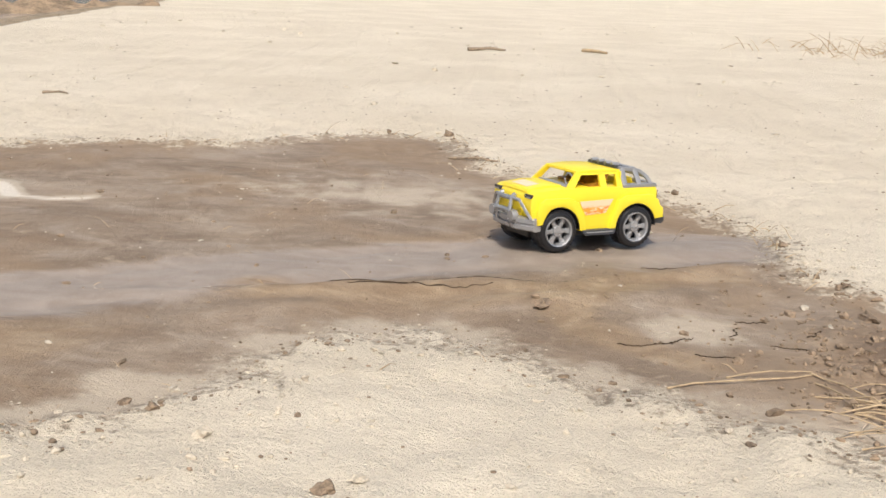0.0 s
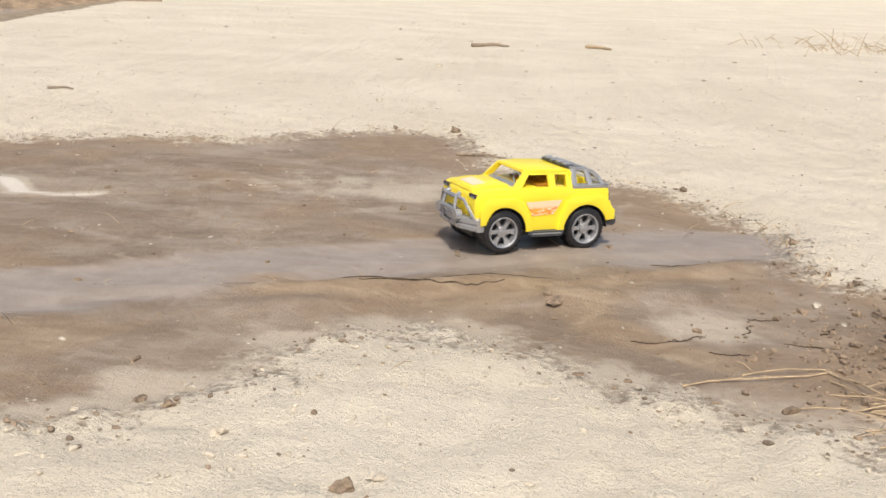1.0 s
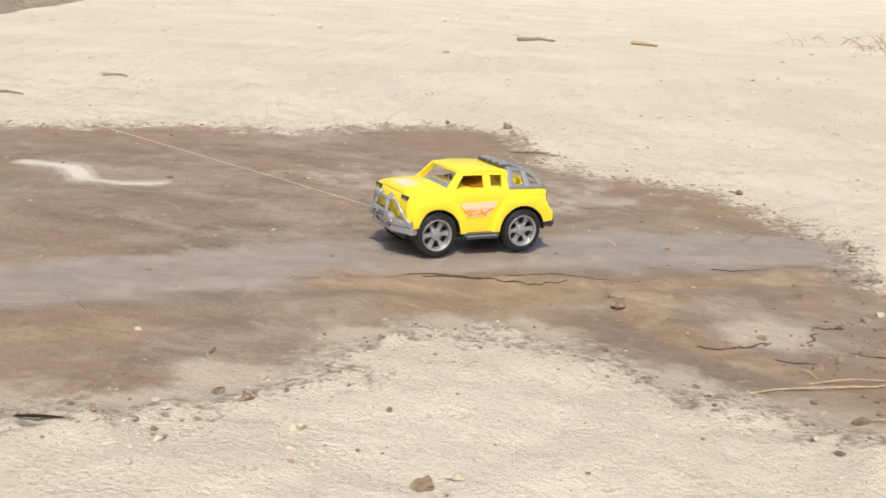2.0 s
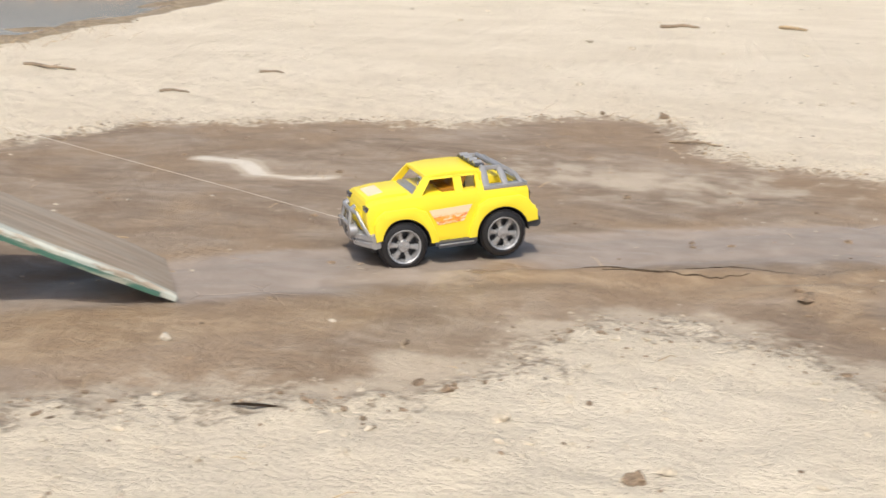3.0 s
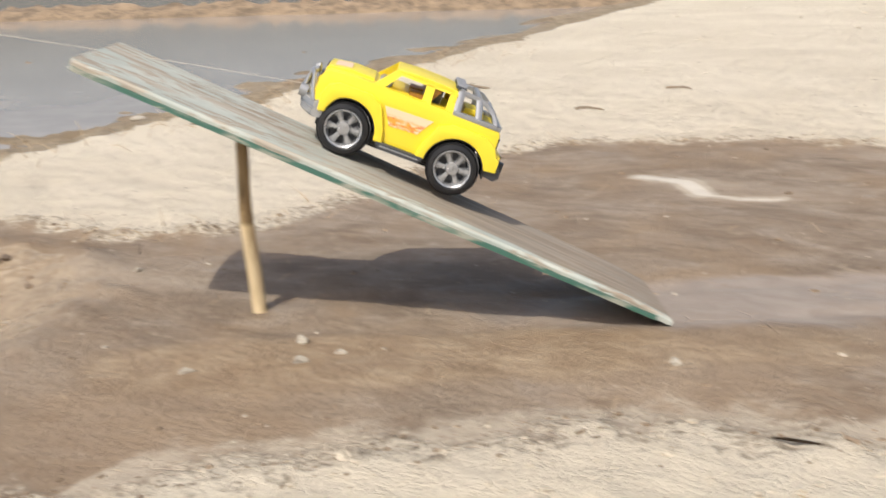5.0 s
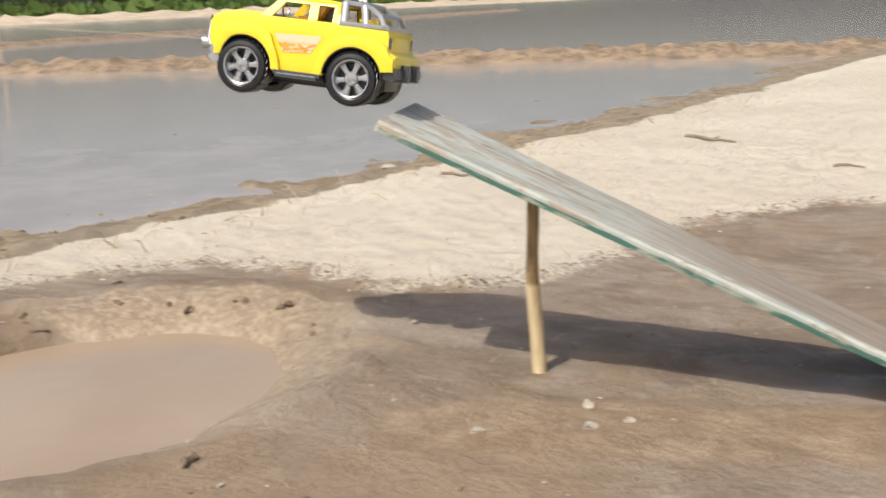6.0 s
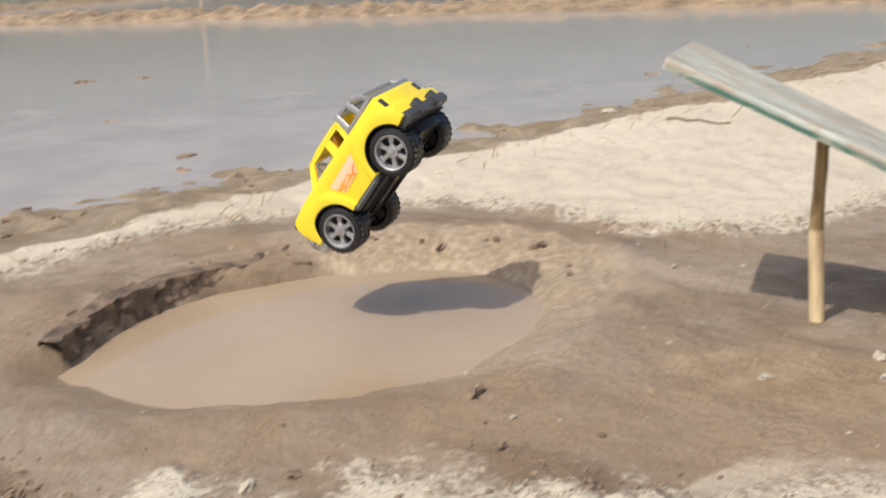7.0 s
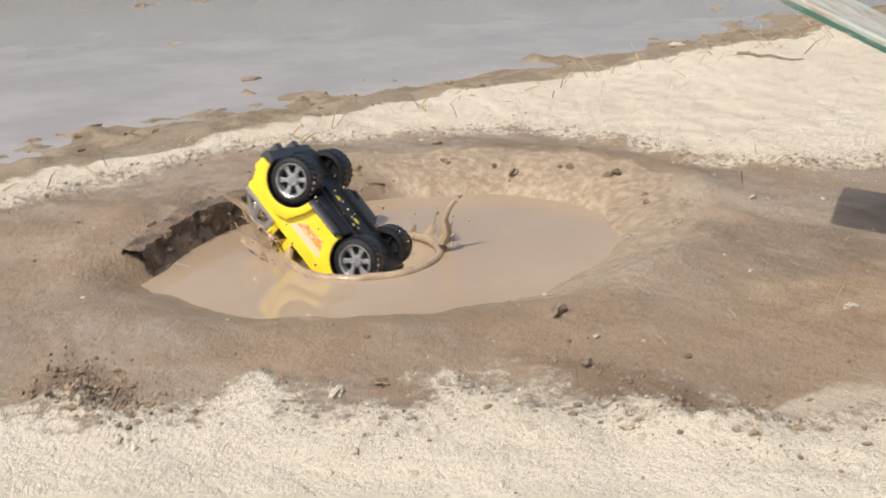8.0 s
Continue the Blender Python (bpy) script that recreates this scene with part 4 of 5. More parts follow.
        rows.append([bm.verts.new((max(0.150, x - back), y, z)) for x, z in ((0.158, 0.050), (0.196, 0.048), (0.203, 0.052), (0.204, 0.060), (0.199, 0.0615), (0.199, 0.0645), (0.203, 0.066), (0.202, 0.074), (0.194, 0.078), (0.158, 0.078))])
    for u, v in zip(rows, rows[1:]):
        for k in range(10):
            bm.faces.new((u[k], u[(k + 1) % 10], v[(k + 1) % 10], v[k]))
    bm.faces.new(rows[0])
    bm.faces.new(rows[-1][::-1])
    bumper = part("front_bumper", bm, M_CHROME, root, "silver plastic front bumper")
    bm = bmesh.new()
    for s in (-1, 1):
        tube(bm, [(0.201, s * 0.030, 0.060), (0.209, s * 0.029, 0.085), (0.200, s * 0.027, 0.116), (0.190, s * 0.025, 0.121)], 0.0058, 8)
        tube(bm, [(0.176, s * 0.081, 0.074), (0.184, s * 0.074, 0.088), (0.194, s * 0.052, 0.113), (0.200, s * 0.030, 0.116)], 0.0044, 8)
    tube(bm, [(0.201, -0.028, 0.114), (0.201, 0.028, 0.114)], 0.0055, 8)
    tube(bm, [(0.209, -0.030, 0.088), (0.209, 0.030, 0.088)], 0.005, 8)
    part("bull_bar", bm, M_CHROME, bumper, "silver tubular bull bar")
    bm = bmesh.new()
    block(bm, 0.200, 0.2085, -0.027, 0.027, 0.056, 0.090, 0.002)
    for k in range(3):
        block(bm, 0.2075, 0.2098, -0.020, 0.020, 0.064 + 0.008 * k, 0.068 + 0.008 * k, 0.0006)
    part("skid_plate", bm, M_CHROME, bumper, "silver ribbed plate between the bars")
    for s in (-1, 1):
        bm = bmesh.new()
        tube(bm, [(0.196, s * 0.042, 0.079), (0.214, s * 0.042, 0.079)], 0.0115, 16)
        part("fog_lamp", bm, M_CHROME, bumper, "round silver fog lamp")
    bm = bmesh.new()
    block(bm, 0.184, 0.1915, -0.046, 0.046, 0.078, 0.112, 0.002)
    for k in range(5):
        block(bm, 0.188, 0.1935, -0.044, 0.044, 0.081 + 0.0062 * k, 0.0835 + 0.0062 * k, 0.0005)
    part("grille", bm, M_YELLOW, root, "yellow slatted grille behind the bull bar")
    # ---- rear bumper
    bm = bmesh.new()
    prism(bm, [(-0.150, 0.053), (-0.174, 0.050), (-0.181, 0.056), (-0.180, 0.070), (-0.172, 0.074), (-0.152, 0.073)], -0.086, 0.086, 0.003)
    for s in (-1, 1):
        block(bm, -0.188, -0.174, s * 0.024, s * 0.044, 0.049, 0.079, 0.002)
    part("rear_bumper", bm, M_DARKGREY, root, "dark grey rear bumper")
    bm = bmesh.new()
    block(bm, -0.1605, -0.1575, -0.046, 0.046, 0.098, 0.124, 0.001)
    part("tailgate", bm, M_YELLOW, root)
    # ---- underside
    bm = bmesh.new()
    block(bm, -0.150, 0.165, -0.046, 0.046, 0.030, 0.052, 0.004)
    block(bm, -0.046, 0.046, -0.072, 0.072, 0.034, 0.046, 0.003)
    for y in (-0.030, 0.030):
        block(bm, -0.060, 0.060, y - 0.004, y + 0.004, 0.024, 0.032, 0.001)
    for x in (-AXLE, AXLE):
        tube(bm, [(x, -0.082, HUB), (x, 0.082, HUB)], 0.009, 10)
        block(bm, x - 0.016, x + 0.016, -0.020, 0.020, 0.026, 0.05, 0.005)
    chassis = part("chassis", bm, M_BLACK, root, "black moulded chassis")
    for x in (-0.028, 0.030):
        bm = bmesh.new()
        tube(bm, [(x, 0.018, 0.026), (x, 0.018, 0.0325)], 0.0075, 12)
        part("chassis_plug", bm, M_YELLOW, chassis, "round yellow plug")
    # the nose is blunt: draw everything ahead of the front axle closer
    for ob in root.children_recursive:
        for v in ob.data.vertices:
            if v.co.x > 0.12:
                v.co.x = 0.12 + (v.co.x - 0.12) * (0.79 if ob.name.startswith(("front_bumper", "bull_bar", "fog_lamp")) else 0.69)
    return root, [build_wheel(root, x, y, x > 0) for x in (AXLE, -AXLE) for y in (HALF, -HALF)]


truck, wheels = build_truck()
tagged(truck, "bright yellow plastic toy pickup truck with silver bull bar", "toy truck")

bm = bmesh.new()
tube(bm, [(0.22 * k, 0.012 * math.sin(k * 0.9), 0.010 * math.cos(k * 0.7) - 0.010) for k in range(13)], 0.00042, 6)
pull_string = part("pull_string", bm, M_STRING)
tagged(pull_string, "thin pale string tied to the toy truck's nose", "string")


# ---------------------------------------------------------------- loose things on the ground
def clod(name, x, y, size, material, label, category, seed, rough=0.4, base=None, flat=0.6):
    rng = random.Random(seed)
    bm = bmesh.new()
    lump(bm, (0, 0, 0), (size * rng.uniform(0.9, 1.3), size * rng.uniform(0.55, 0.85), size * flat), rng, rough * 1.5)
    ob = part(name, bm, material, smooth=False)
    ob.location = (x, y, (height(x, y) if base is None else base) + size * flat * 0.45)
    ob.rotation_euler = (0, 0, rng.uniform(0, 6.28))
    return tagged(ob, label, category)


STONES = [(-0.778, 1.491, 0.012), (-1.303, 1.238, 0.012), (-1.363, 1.319, 0.014), (-1.274, 1.304, 0.009), (-1.434, 1.115, 0.009), (-1.605, 0.752, 0.007),
          (-0.319, 1.496, 0.008), (-0.057, 1.684, 0.008), (0.542, 1.486, 0.008), (0.681, 2.108, 0.010), (-1.91, 1.48, 0.009), (-1.43, 1.12, 0.007), (0.70, 2.0, 0.007)]
for n, (x, y, s) in enumerate(STONES):
    clod("stone", x, y, s * 0.85, M_STONE, "small pale angular stone lying on the mud", "stone", 100 + n, 0.45, flat=0.75)
CLODS = [(-0.173, 2.755, 0.013), (-0.129, 1.416, 0.006), (0.221, 1.643, 0.007), (-0.133, 3.975, 0.022), (-1.71, 0.769, 0.020), (-0.92, 2.75, 0.009), (-2.80, 1.33, 0.016),
         (-1.68, 0.42, 0.013), (-1.53, 0.66, 0.008), (-0.37, 1.44, 0.013), (-0.32, 1.41, 0.010), (0.19, 1.97, 0.016), (0.32, 2.49, 0.009), (-0.35, 4.0, 0.014), (0.56, 3.12, 0.014),
         (0.74, 2.59, 0.013), (0.79, 2.25, 0.013), (0.78, 2.05, 0.018), (0.80, 1.90, 0.02), (-2.45, 1.30, 0.013), (-2.59, 1.20, 0.010)]
for n, (x, y, s) in enumerate(CLODS):
    clod("mud_clod", x, y, s, M_CLOD, "dark crumbly clod of damp soil", "clod", 200 + n, 0.6, flat=0.5)
DRYCLODS = [(-0.055, 1.221, 0.015), (-0.02, 1.24, 0.010), (-0.235, 1.345, 0.014), (-0.769, 0.991, 0.016), (-1.037, 0.982, 0.012), (-1.367, 0.579, 0.012), (-1.693, 0.365, 0.012), (-0.42, 6.56, 0.02)]
for n, (x, y, s) in enumerate(DRYCLODS):
    clod("dry_clod", x, y, s, M_CLOD if n == 0 else M_DRYCLOD, "brown rounded clod on pale dry soil" if n == 0 else "pale dry clod of cracked soil", "clod", 260 + n, 0.5, flat=0.5)
POND_CLODS = [(-5.83, 1.87, 0.055), (-4.54, 1.66, 0.06), (-4.24, 1.51, 0.05), (-4.77, 4.72, 0.06), (-4.97, 2.59, 0.03), (-6.11, 3.78, 0.04), (-7.92, 2.57, 0.07), (-7.78, 2.92, 0.06),
              (-3.98, 0.73, 0.05), (-3.91, 0.80, 0.04), (-3.99, 1.6, 0.07), (-5.62, 2.73, 0.035), (-5.04, 2.8, 0.03), (-8.08, 2.21, 0.05), (-4.3, 2.4, 0.04), (-6.8, 5.2, 0.05), (-5.3, 6.4, 0.05)]
for n, (x, y, s) in enumerate(POND_CLODS):
    clod("pond_clod", x, y, s, M_BERM, "brown mud clod standing out of shallow water", "clod", 300 + n, 0.6, POND_Z - 0.016, 0.28)
clod("white_stone", -3.63, 3.15, 0.045, M_STONE, "flat white stone on the muddy shore", "stone", 401, 0.3, flat=0.3)


def twig(name, a, b, radius, material, label, seed, lift=0.004):
    rng = random.Random(seed)
    a, b = Vector((*a, 0)), Vector((*b, 0))
    bm, pts = bmesh.new(), []
    side = Vector((-(b - a).y, (b - a).x, 0)) * 0.018
    for k in range(7):
        s = k / 6
        p = a.lerp(b, s) + side * math.sin(s * 5 + rng.random()) - a
        pts.append((p.x, p.y, height(a.x + p.x, a.y + p.y) + radius * 0.7 + lift * math.sin(s * 3.1)))
    tube(bm, pts, radius, 7, 0.6)
    if radius > 0.006:
        mid = Vector(pts[3])
        tube(bm, [mid, mid + Vector((rng.uniform(-0.05, 0.05), 0.03, 0.012))], radius * 0.55, 5, 0.4)
    ob = part(name, bm, material)
    ob.location = (a.x, a.y, 0)
    return tagged(ob, label, "twig" if "twig" in name or "stick" in name else "straw")


twig("stick", (-0.33, 8.22), (-0.06, 8.33), 0.014, M_TWIG, "short grey-brown broken stick on dry soil", 1)
twig("stick", (0.52, 8.70), (0.70, 8.52), 0.016, M_STRAW, "short tan broken stick on dry soil", 2)
twig("twig", (-2.94, 4.40), (-2.66, 4.36), 0.008, M_TWIG, "thin dark dry twig on pale soil", 3)
twig("twig", (-1.92, 4.63), (-1.80, 4.61), 0.006, M_TWIG, "thin dark dry twig on pale soil", 4)
twig("twig", (-3.22, 3.02), (-2.98, 3.10), 0.006, M_TWIG, "thin dark dry twig on pale soil", 5)
twig("twig", (-0.10, 3.55), (0.06, 3.50), 0.005, M_TWIG, "thin pale twig on the mud's crumbling edge", 6)
twig("twig", (-2.03, 3.9), (-1.93, 3.95), 0.006, M_TWIG, "thin dark dry twig on pale soil", 7)
twig("twig", (-1.30, 1.93), (-1.12, 2.0), 0.002, M_STRAW, "thin pale twig on brown mud", 8)

# dry straw heap at the muddy corner
twig("straw_stalk", (0.375, 1.635), (0.61, 1.735), 0.0018, M_STRAW, "thick dry straw stalk lying on mud", 20, 0.004)
twig("straw_stalk", (0.47, 1.70), (0.61, 1.745), 0.0015, M_STRAW, "thick dry straw stalk lying on mud", 21, 0.008)
twig("straw_stalk", (0.60, 1.735), (0.69, 1.55), 0.0016, M_STRAW, "thick dry straw stalk lying on mud", 22, 0.008)
twig("straw_stalk", (0.60, 1.70), (0.64, 1.57), 0.0015, M_STRAW, "thick dry straw stalk lying on mud", 23, 0.006)
_rng = random.Random(8)
for n in range(64):
    x, y = _rng.gauss(0.725, 0.065), _rng.gauss(1.58, 0.05)
    a = _rng.choice((_rng.gauss(0.2, 0.3), _rng.gauss(-0.9, 0.5)))
    r = _rng.uniform(0.025, 0.10)
    twig("straw_stalk", (x - r * math.cos(a), y - r * math.sin(a)), (x + r * math.cos(a), y + r * math.sin(a)), _rng.uniform(0.0008, 0.0016), M_STRAW,
         "thin dry straw stalk in a loose heap", 50 + n, _rng.uniform(0.002, 0.014))

# dark strips paint crack shade along the wheel run's broken lip and the flat
def crack_strip(points, wide, seed, label):
    """A thin dark strip on the mud whose colour stands for a crack's shade."""
    rng = random.Random(seed)
    pts, n = [], 14 * (len(points) - 1)
    for i in range(n + 1):
        s = i / n * (len(points) - 1)
        k = min(int(s), len(points) - 2)
        a, b = Vector((*points[k], 0)), Vector((*points[k + 1], 0))
        p = a.lerp(b, s - k)
        p.x += 0.006 * noise.noise((i * 0.35, seed, 0))
        p.y += 0.010 * noise.noise((i * 0.30, seed, 7))
        pts.append(p)
    bm, rows = bmesh.new(), []
    for i, p in enumerate(pts):
        f = i / n
        w = wide * max(0.12, math.sin(math.pi * f)) * (0.35 + 1.1 * abs(noise.noise((i * 0.23, seed, 3))))
        z = height(p.x, p.y)
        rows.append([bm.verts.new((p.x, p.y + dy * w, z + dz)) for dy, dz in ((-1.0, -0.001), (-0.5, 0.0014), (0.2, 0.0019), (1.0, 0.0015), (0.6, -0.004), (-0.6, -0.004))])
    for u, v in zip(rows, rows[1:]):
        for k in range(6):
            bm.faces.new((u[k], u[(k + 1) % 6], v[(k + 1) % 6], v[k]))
    tagged(part("mud_crack", bm, M_CRACKSHADE), label, "crack", "cracks in the mud")


crack_strip([(-0.34, 2.03), (-0.24, 2.055), (-0.15, 2.07), (-0.05, 2.09)], 0.0036, 1, "long dark strip painting the shade in a crack along the wheel track")
crack_strip([(-0.10, 2.10), (0.0, 2.12), (0.07, 2.16), (0.16, 2.15), (0.24, 2.165)], 0.0040, 2, "long dark strip painting the shade in a crack along the wheel track")
crack_strip([(-0.17, 2.04), (-0.08, 2.06), (0.03, 2.075), (0.10, 2.11)], 0.0022, 3, "thin dark strip painting the shade in a crack in smooth mud")
crack_strip([(0.40, 2.36), (0.47, 2.37), (0.53, 2.40)], 0.0040, 4, "short dark strip painting the shade in a crack in smooth mud")
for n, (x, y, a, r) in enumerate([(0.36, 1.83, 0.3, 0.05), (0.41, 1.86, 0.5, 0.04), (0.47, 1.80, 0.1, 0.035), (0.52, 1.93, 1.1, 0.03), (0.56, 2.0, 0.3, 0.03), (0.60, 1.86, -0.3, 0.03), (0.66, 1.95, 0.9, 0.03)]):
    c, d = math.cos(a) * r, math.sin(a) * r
    crack_strip([(x - c, y - d), (x - 0.2 * c + 0.3 * d, y - 0.2 * d - 0.2 * c), (x + 0.4 * c - 0.2 * d, y + 0.4 * d), (x + c, y + d)], 0.0010, 10 + n, "short dark strip painting the shade in a drying crack in the mud")

# curled dark sliver: the shade under an arched crust lip, put into its colour
bm = bmesh.new()
_rows = []
for i in range(13):
    s = i / 12 * 2 - 1
    wide = 0.0018 * (1 - s * s) + 0.0004
    _rows.append([bm.verts.new((0.031 * s, wide * k, 0.002 * (1 - s * s) * (1 - k * k) + 0.5 * z)) for k, z in ((-1, 0.0), (-0.3, 0.003), (0.5, 0.004), (1, 0.002), (0.5, 0.0), (-0.3, -0.001))])
for u, v in zip(_rows, _rows[1:]):
    for k in range(6):
        bm.faces.new((u[k], u[(k + 1) % 6], v[(k + 1) % 6], v[k]))
flake = part("curled_leaf", bm, M_SLIT)
flake.matrix_world = pose(-0.545, 1.280, height(-0.545, 1.280) + 0.004, 0, 0, 8)
tagged(flake, "dark curled sliver painting the shade of an opening under the pale crust", "leaf")


def scatter(name, count, spot, size, material, label, seed, flat=0.6):
    """Crumbs too many to count, in one mesh."""
    rng = random.Random(seed)
    base = bmesh.new()
    bmesh.ops.create_icosphere(base, subdivisions=1, radius=1.0)
    co = np.array([v.co for v in base.verts])
    tri = np.array([[v.index for v in f.verts] for f in base.faces])
    base.free()
    places = []
    tries = 0
    while len(places) < count and tries < count * 40:
        batch = np.array([spot(rng) for _ in range(400)])
        tries += 400
        h, wet, _, _, bank, _, _, _ = lie(batch[:, 0], batch[:, 1])
        for p, z, w, b in zip(batch, h, wet, bank):
            if rng.random() < p[2](w, b):
                places.append((p[0], p[1], z))
    verts, faces = [], []
    for n, (x, y, z) in enumerate(places[:count]):
        s = size * rng.paretovariate(2.2) * 0.7
        s = min(s, size * 3.2)
        a = rng.uniform(0, 6.28)
        k = co * np.array([s * rng.uniform(0.8, 1.5), s * rng.uniform(0.6, 1.0), s * flat * rng.uniform(0.6, 1.2)]) * (1 + 0.5 * (np.array([rng.random() for _ in co])[:, None] - 0.5))
        turned = np.stack([k[:, 0] * math.cos(a) - k[:, 1] * math.sin(a), k[:, 0] * math.sin(a) + k[:, 1] * math.cos(a), k[:, 2]], -1)
        verts.append(turned + np.array([x, y, z + s * flat * 0.3]))
        faces.append(tri + n * len(co))
    data = bpy.data.meshes.new(name)
    data.from_pydata(np.concatenate(verts).tolist(), [], np.concatenate(faces).tolist())
    data.materials.append(material)
    tagged(new(name, data), label, "soil crumbs", kind="stuff")


def spread(x0, x1, y0, y1, chance):
    return lambda rng: (rng.uniform(x0, x1), rng.uniform(y0, y1), chance)


def edge_chance(w, b):
    return math.exp(-(w / 0.05) ** 2)


scatter("edge_crumbs", 3200, spread(-3.2, 1.2, 0.0, 4.1, edge_chance), 0.0020, M_CLOD, "dark crumbs of damp soil along the mud's edge", 1)
scatter("pale_crumbs", 2600, spread(-3.4, 1.3, 0.0, 4.5, lambda w, b: 0.9 * math.exp(-((w + 0.06) / 0.10) ** 2)), 0.0021, M_DRYCLOD, "pale crumbs of dry soil", 2)
scatter("dry_ground_crumbs", 3600, spread(-1.6, 1.0, 0.3, 1.7, lambda w, b: 0.8 if w < -0.01 else 0.0), 0.0018, M_DRYCLOD, "small pale crumbs on the dry crust", 3)
scatter("mud_crumbs", 700, spread(-2.9, 0.9, 0.1, 3.9, lambda w, b: 0.5 if w > 0.02 else 0.0), 0.0022, M_CLOD, "small dark crumbs on the mud", 4)
scatter("mud_grit", 500, spread(-2.9, 0.9, 0.1, 3.9, lambda w, b: 0.4 if w > 0.02 else 0.0), 0.0018, M_STONE, "small pale grit on the mud", 5)
scatter("corner_crumbs", 900, lambda rng: (rng.gauss(0.78, 0.16), rng.gauss(1.75, 0.22), lambda w, b: 0.9 if w > -0.02 else 0.1), 0.0036, M_CLOD, "dark loose damp soil crumbs by the straw", 6, 0.8)
scatter("heap_crumbs", 1000, lambda rng: (rng.gauss(-1.87, 0.075), rng.gauss(0.11, 0.03), lambda w, b: 0.9 if w > -0.01 else 0.15), 0.0017, M_CLOD, "dark crumbled soil heap near the puddle", 7, 0.8)
scatter("heap_crumbs", 500, lambda rng: (rng.gauss(-1.37, 0.14), rng.gauss(0.66, 0.045), lambda w, b: 0.9 if w > -0.01 else 0.2), 0.0015, M_CLOD, "dark crumbled soil near the puddle", 8, 0.7)
scatter("dry_specks", 4200, spread(-2.6, 2.2, 0.2, 5.5, lambda w, b: 0.8 if w < -0.02 and b < 0.1 else 0.0), 0.0014, M_CLOD, "tiny dark specks strewn on the dry crust", 13, 0.5)
scatter("far_crumbs", 1300, spread(-5, 7, 4.0, 14, lambda w, b: 0.5 if b < 0.1 else 0.0), 0.006, M_DRYCLOD, "small clods on the far dry ground", 9, 0.5)
scatter("far_litter", 260, spread(-4, 7, 3.8, 13, lambda w, b: 0.5 if b < 0.1 else 0.0), 0.007, M_TWIG, "specks of dark plant litter on dry ground", 10, 0.25)
scatter("shore_clods", 700, lambda rng: (rng.gauss(-3.75, 0.22), rng.uniform(-0.3, 7), lambda w, b: 0.9 if b > 0.3 else 0.0), 0.0048, M_BERM, "brown clods along the muddy shore", 11, 0.5)


def cut_bank():
    """A dug upright face at the puddle's end, with a slab of mud behind it."""
    line = [(-2.44, 0.37), (-2.52, 0.455), (-2.595, 0.56), (-2.645, 0.68), (-2.665, 0.80), (-2.655, 0.93), (-2.62, 1.04)]
    n = 60
    rows = []
    for i in range(n + 1):
        s = i / n * (len(line) - 1)
        k = min(int(s), len(line) - 2)
        a, b = Vector((*line[k], 0)), Vector((*line[k + 1], 0))
        p, way = a.lerp(b, s - k), (b - a).normalized()
        out = Vector((-way.y, way.x, 0))
        f = i / n
        top = 0.018 * math.sin(math.pi * f) + 0.006 * noise.noise((i * 0.2, 3, 0)) - 0.018 * f
        rows.append((p, out, top))
    bm, cols = bmesh.new(), []
    for i, (p, out, top) in enumerate(rows):
        col = []
        for j in range(9):
            t = j / 8
            z = -0.075 + (top + 0.075) * t
            rough = 0.011 * noise.noise((i * 0.55, j * 0.6, 1)) + 0.007 * noise.noise((i * 1.3, j * 1.5, 5))
            q = p + out * (0.020 * t - 0.042 + 1.3 * rough)
            col.append(bm.verts.new((q.x, q.y, z)))
        q = p + out * 0.016
        col.append(bm.verts.new((q.x, q.y, top + 0.003)))
        q = p + out * 0.028
        col.append(bm.verts.new((q.x, q.y, -0.08)))
        cols.append(col)
    for u, v in zip(cols, cols[1:]):
        for k in range(10):
            bm.faces.new((u[k], v[k], v[k + 1], u[k + 1]))
    tagged(part("cut_bank", bm, M_CRUSTBANK), "dark crumbly upright cut bank at the puddle's end", "bank", kind="structure")


cut_bank()


def puddle_bank():
    """The dug, broken bank on the puddle's far rim."""
    rng = random.Random(12)
    bm = bmesh.new()
    line = [(-2.49, 0.39), (-2.60, 0.50), (-2.67, 0.64), (-2.71, 0.80), (-2.68, 1.0), (-2.62, 1.14), (-2.5, 1.30), (-2.36, 1.38), (-2.18, 1.40), (-2.0, 1.30)]
    for (ax, ay), (bx, by) in zip(line, line[1:]):
        left = ax < -2.45 and ay < 1.05
        for _ in range(26 if left else 2):
            s = rng.random()
            x, y = ax + (bx - ax) * s + rng.gauss(0, 0.010), ay + (by - ay) * s + rng.gauss(0, 0.010)
            r = rng.uniform(0.007, 0.017) * (1.0 if left else 0.7)
            lump(bm, (x, y, rng.uniform(-0.05, 0.0) if left else height(x, y)), (r * 1.3, r, r), rng, 0.6, 1)
    tagged(part("puddle_bank", bm, M_CRUSTBANK), "dark broken earth bank on the puddle's rim", "bank", kind="stuff")


puddle_bank()



def blades(name, places, low, high, radius, seed, label):
    """Loose dry blades, too many to count, in one mesh."""
    rng = random.Random(seed)
    bm = bmesh.new()
    for x, y in places(rng):
        a, r, up = rng.uniform(0, 6.28), rng.uniform(low, high), rng.uniform(0.05, 0.8)
        z = height(x, y)
        tip = Vector((math.cos(a) * r, math.sin(a) * r * 0.6, up * r))
        base = Vector((x, y, z))
        tube(bm, [base, base + tip * 0.55 + Vector((0, 0, r * 0.12)), base + tip], radius * rng.uniform(0.6, 1.2), 4, 0.4)
    tagged(part(name, bm, M_STRAW), label, "dry grass", kind="stuff")


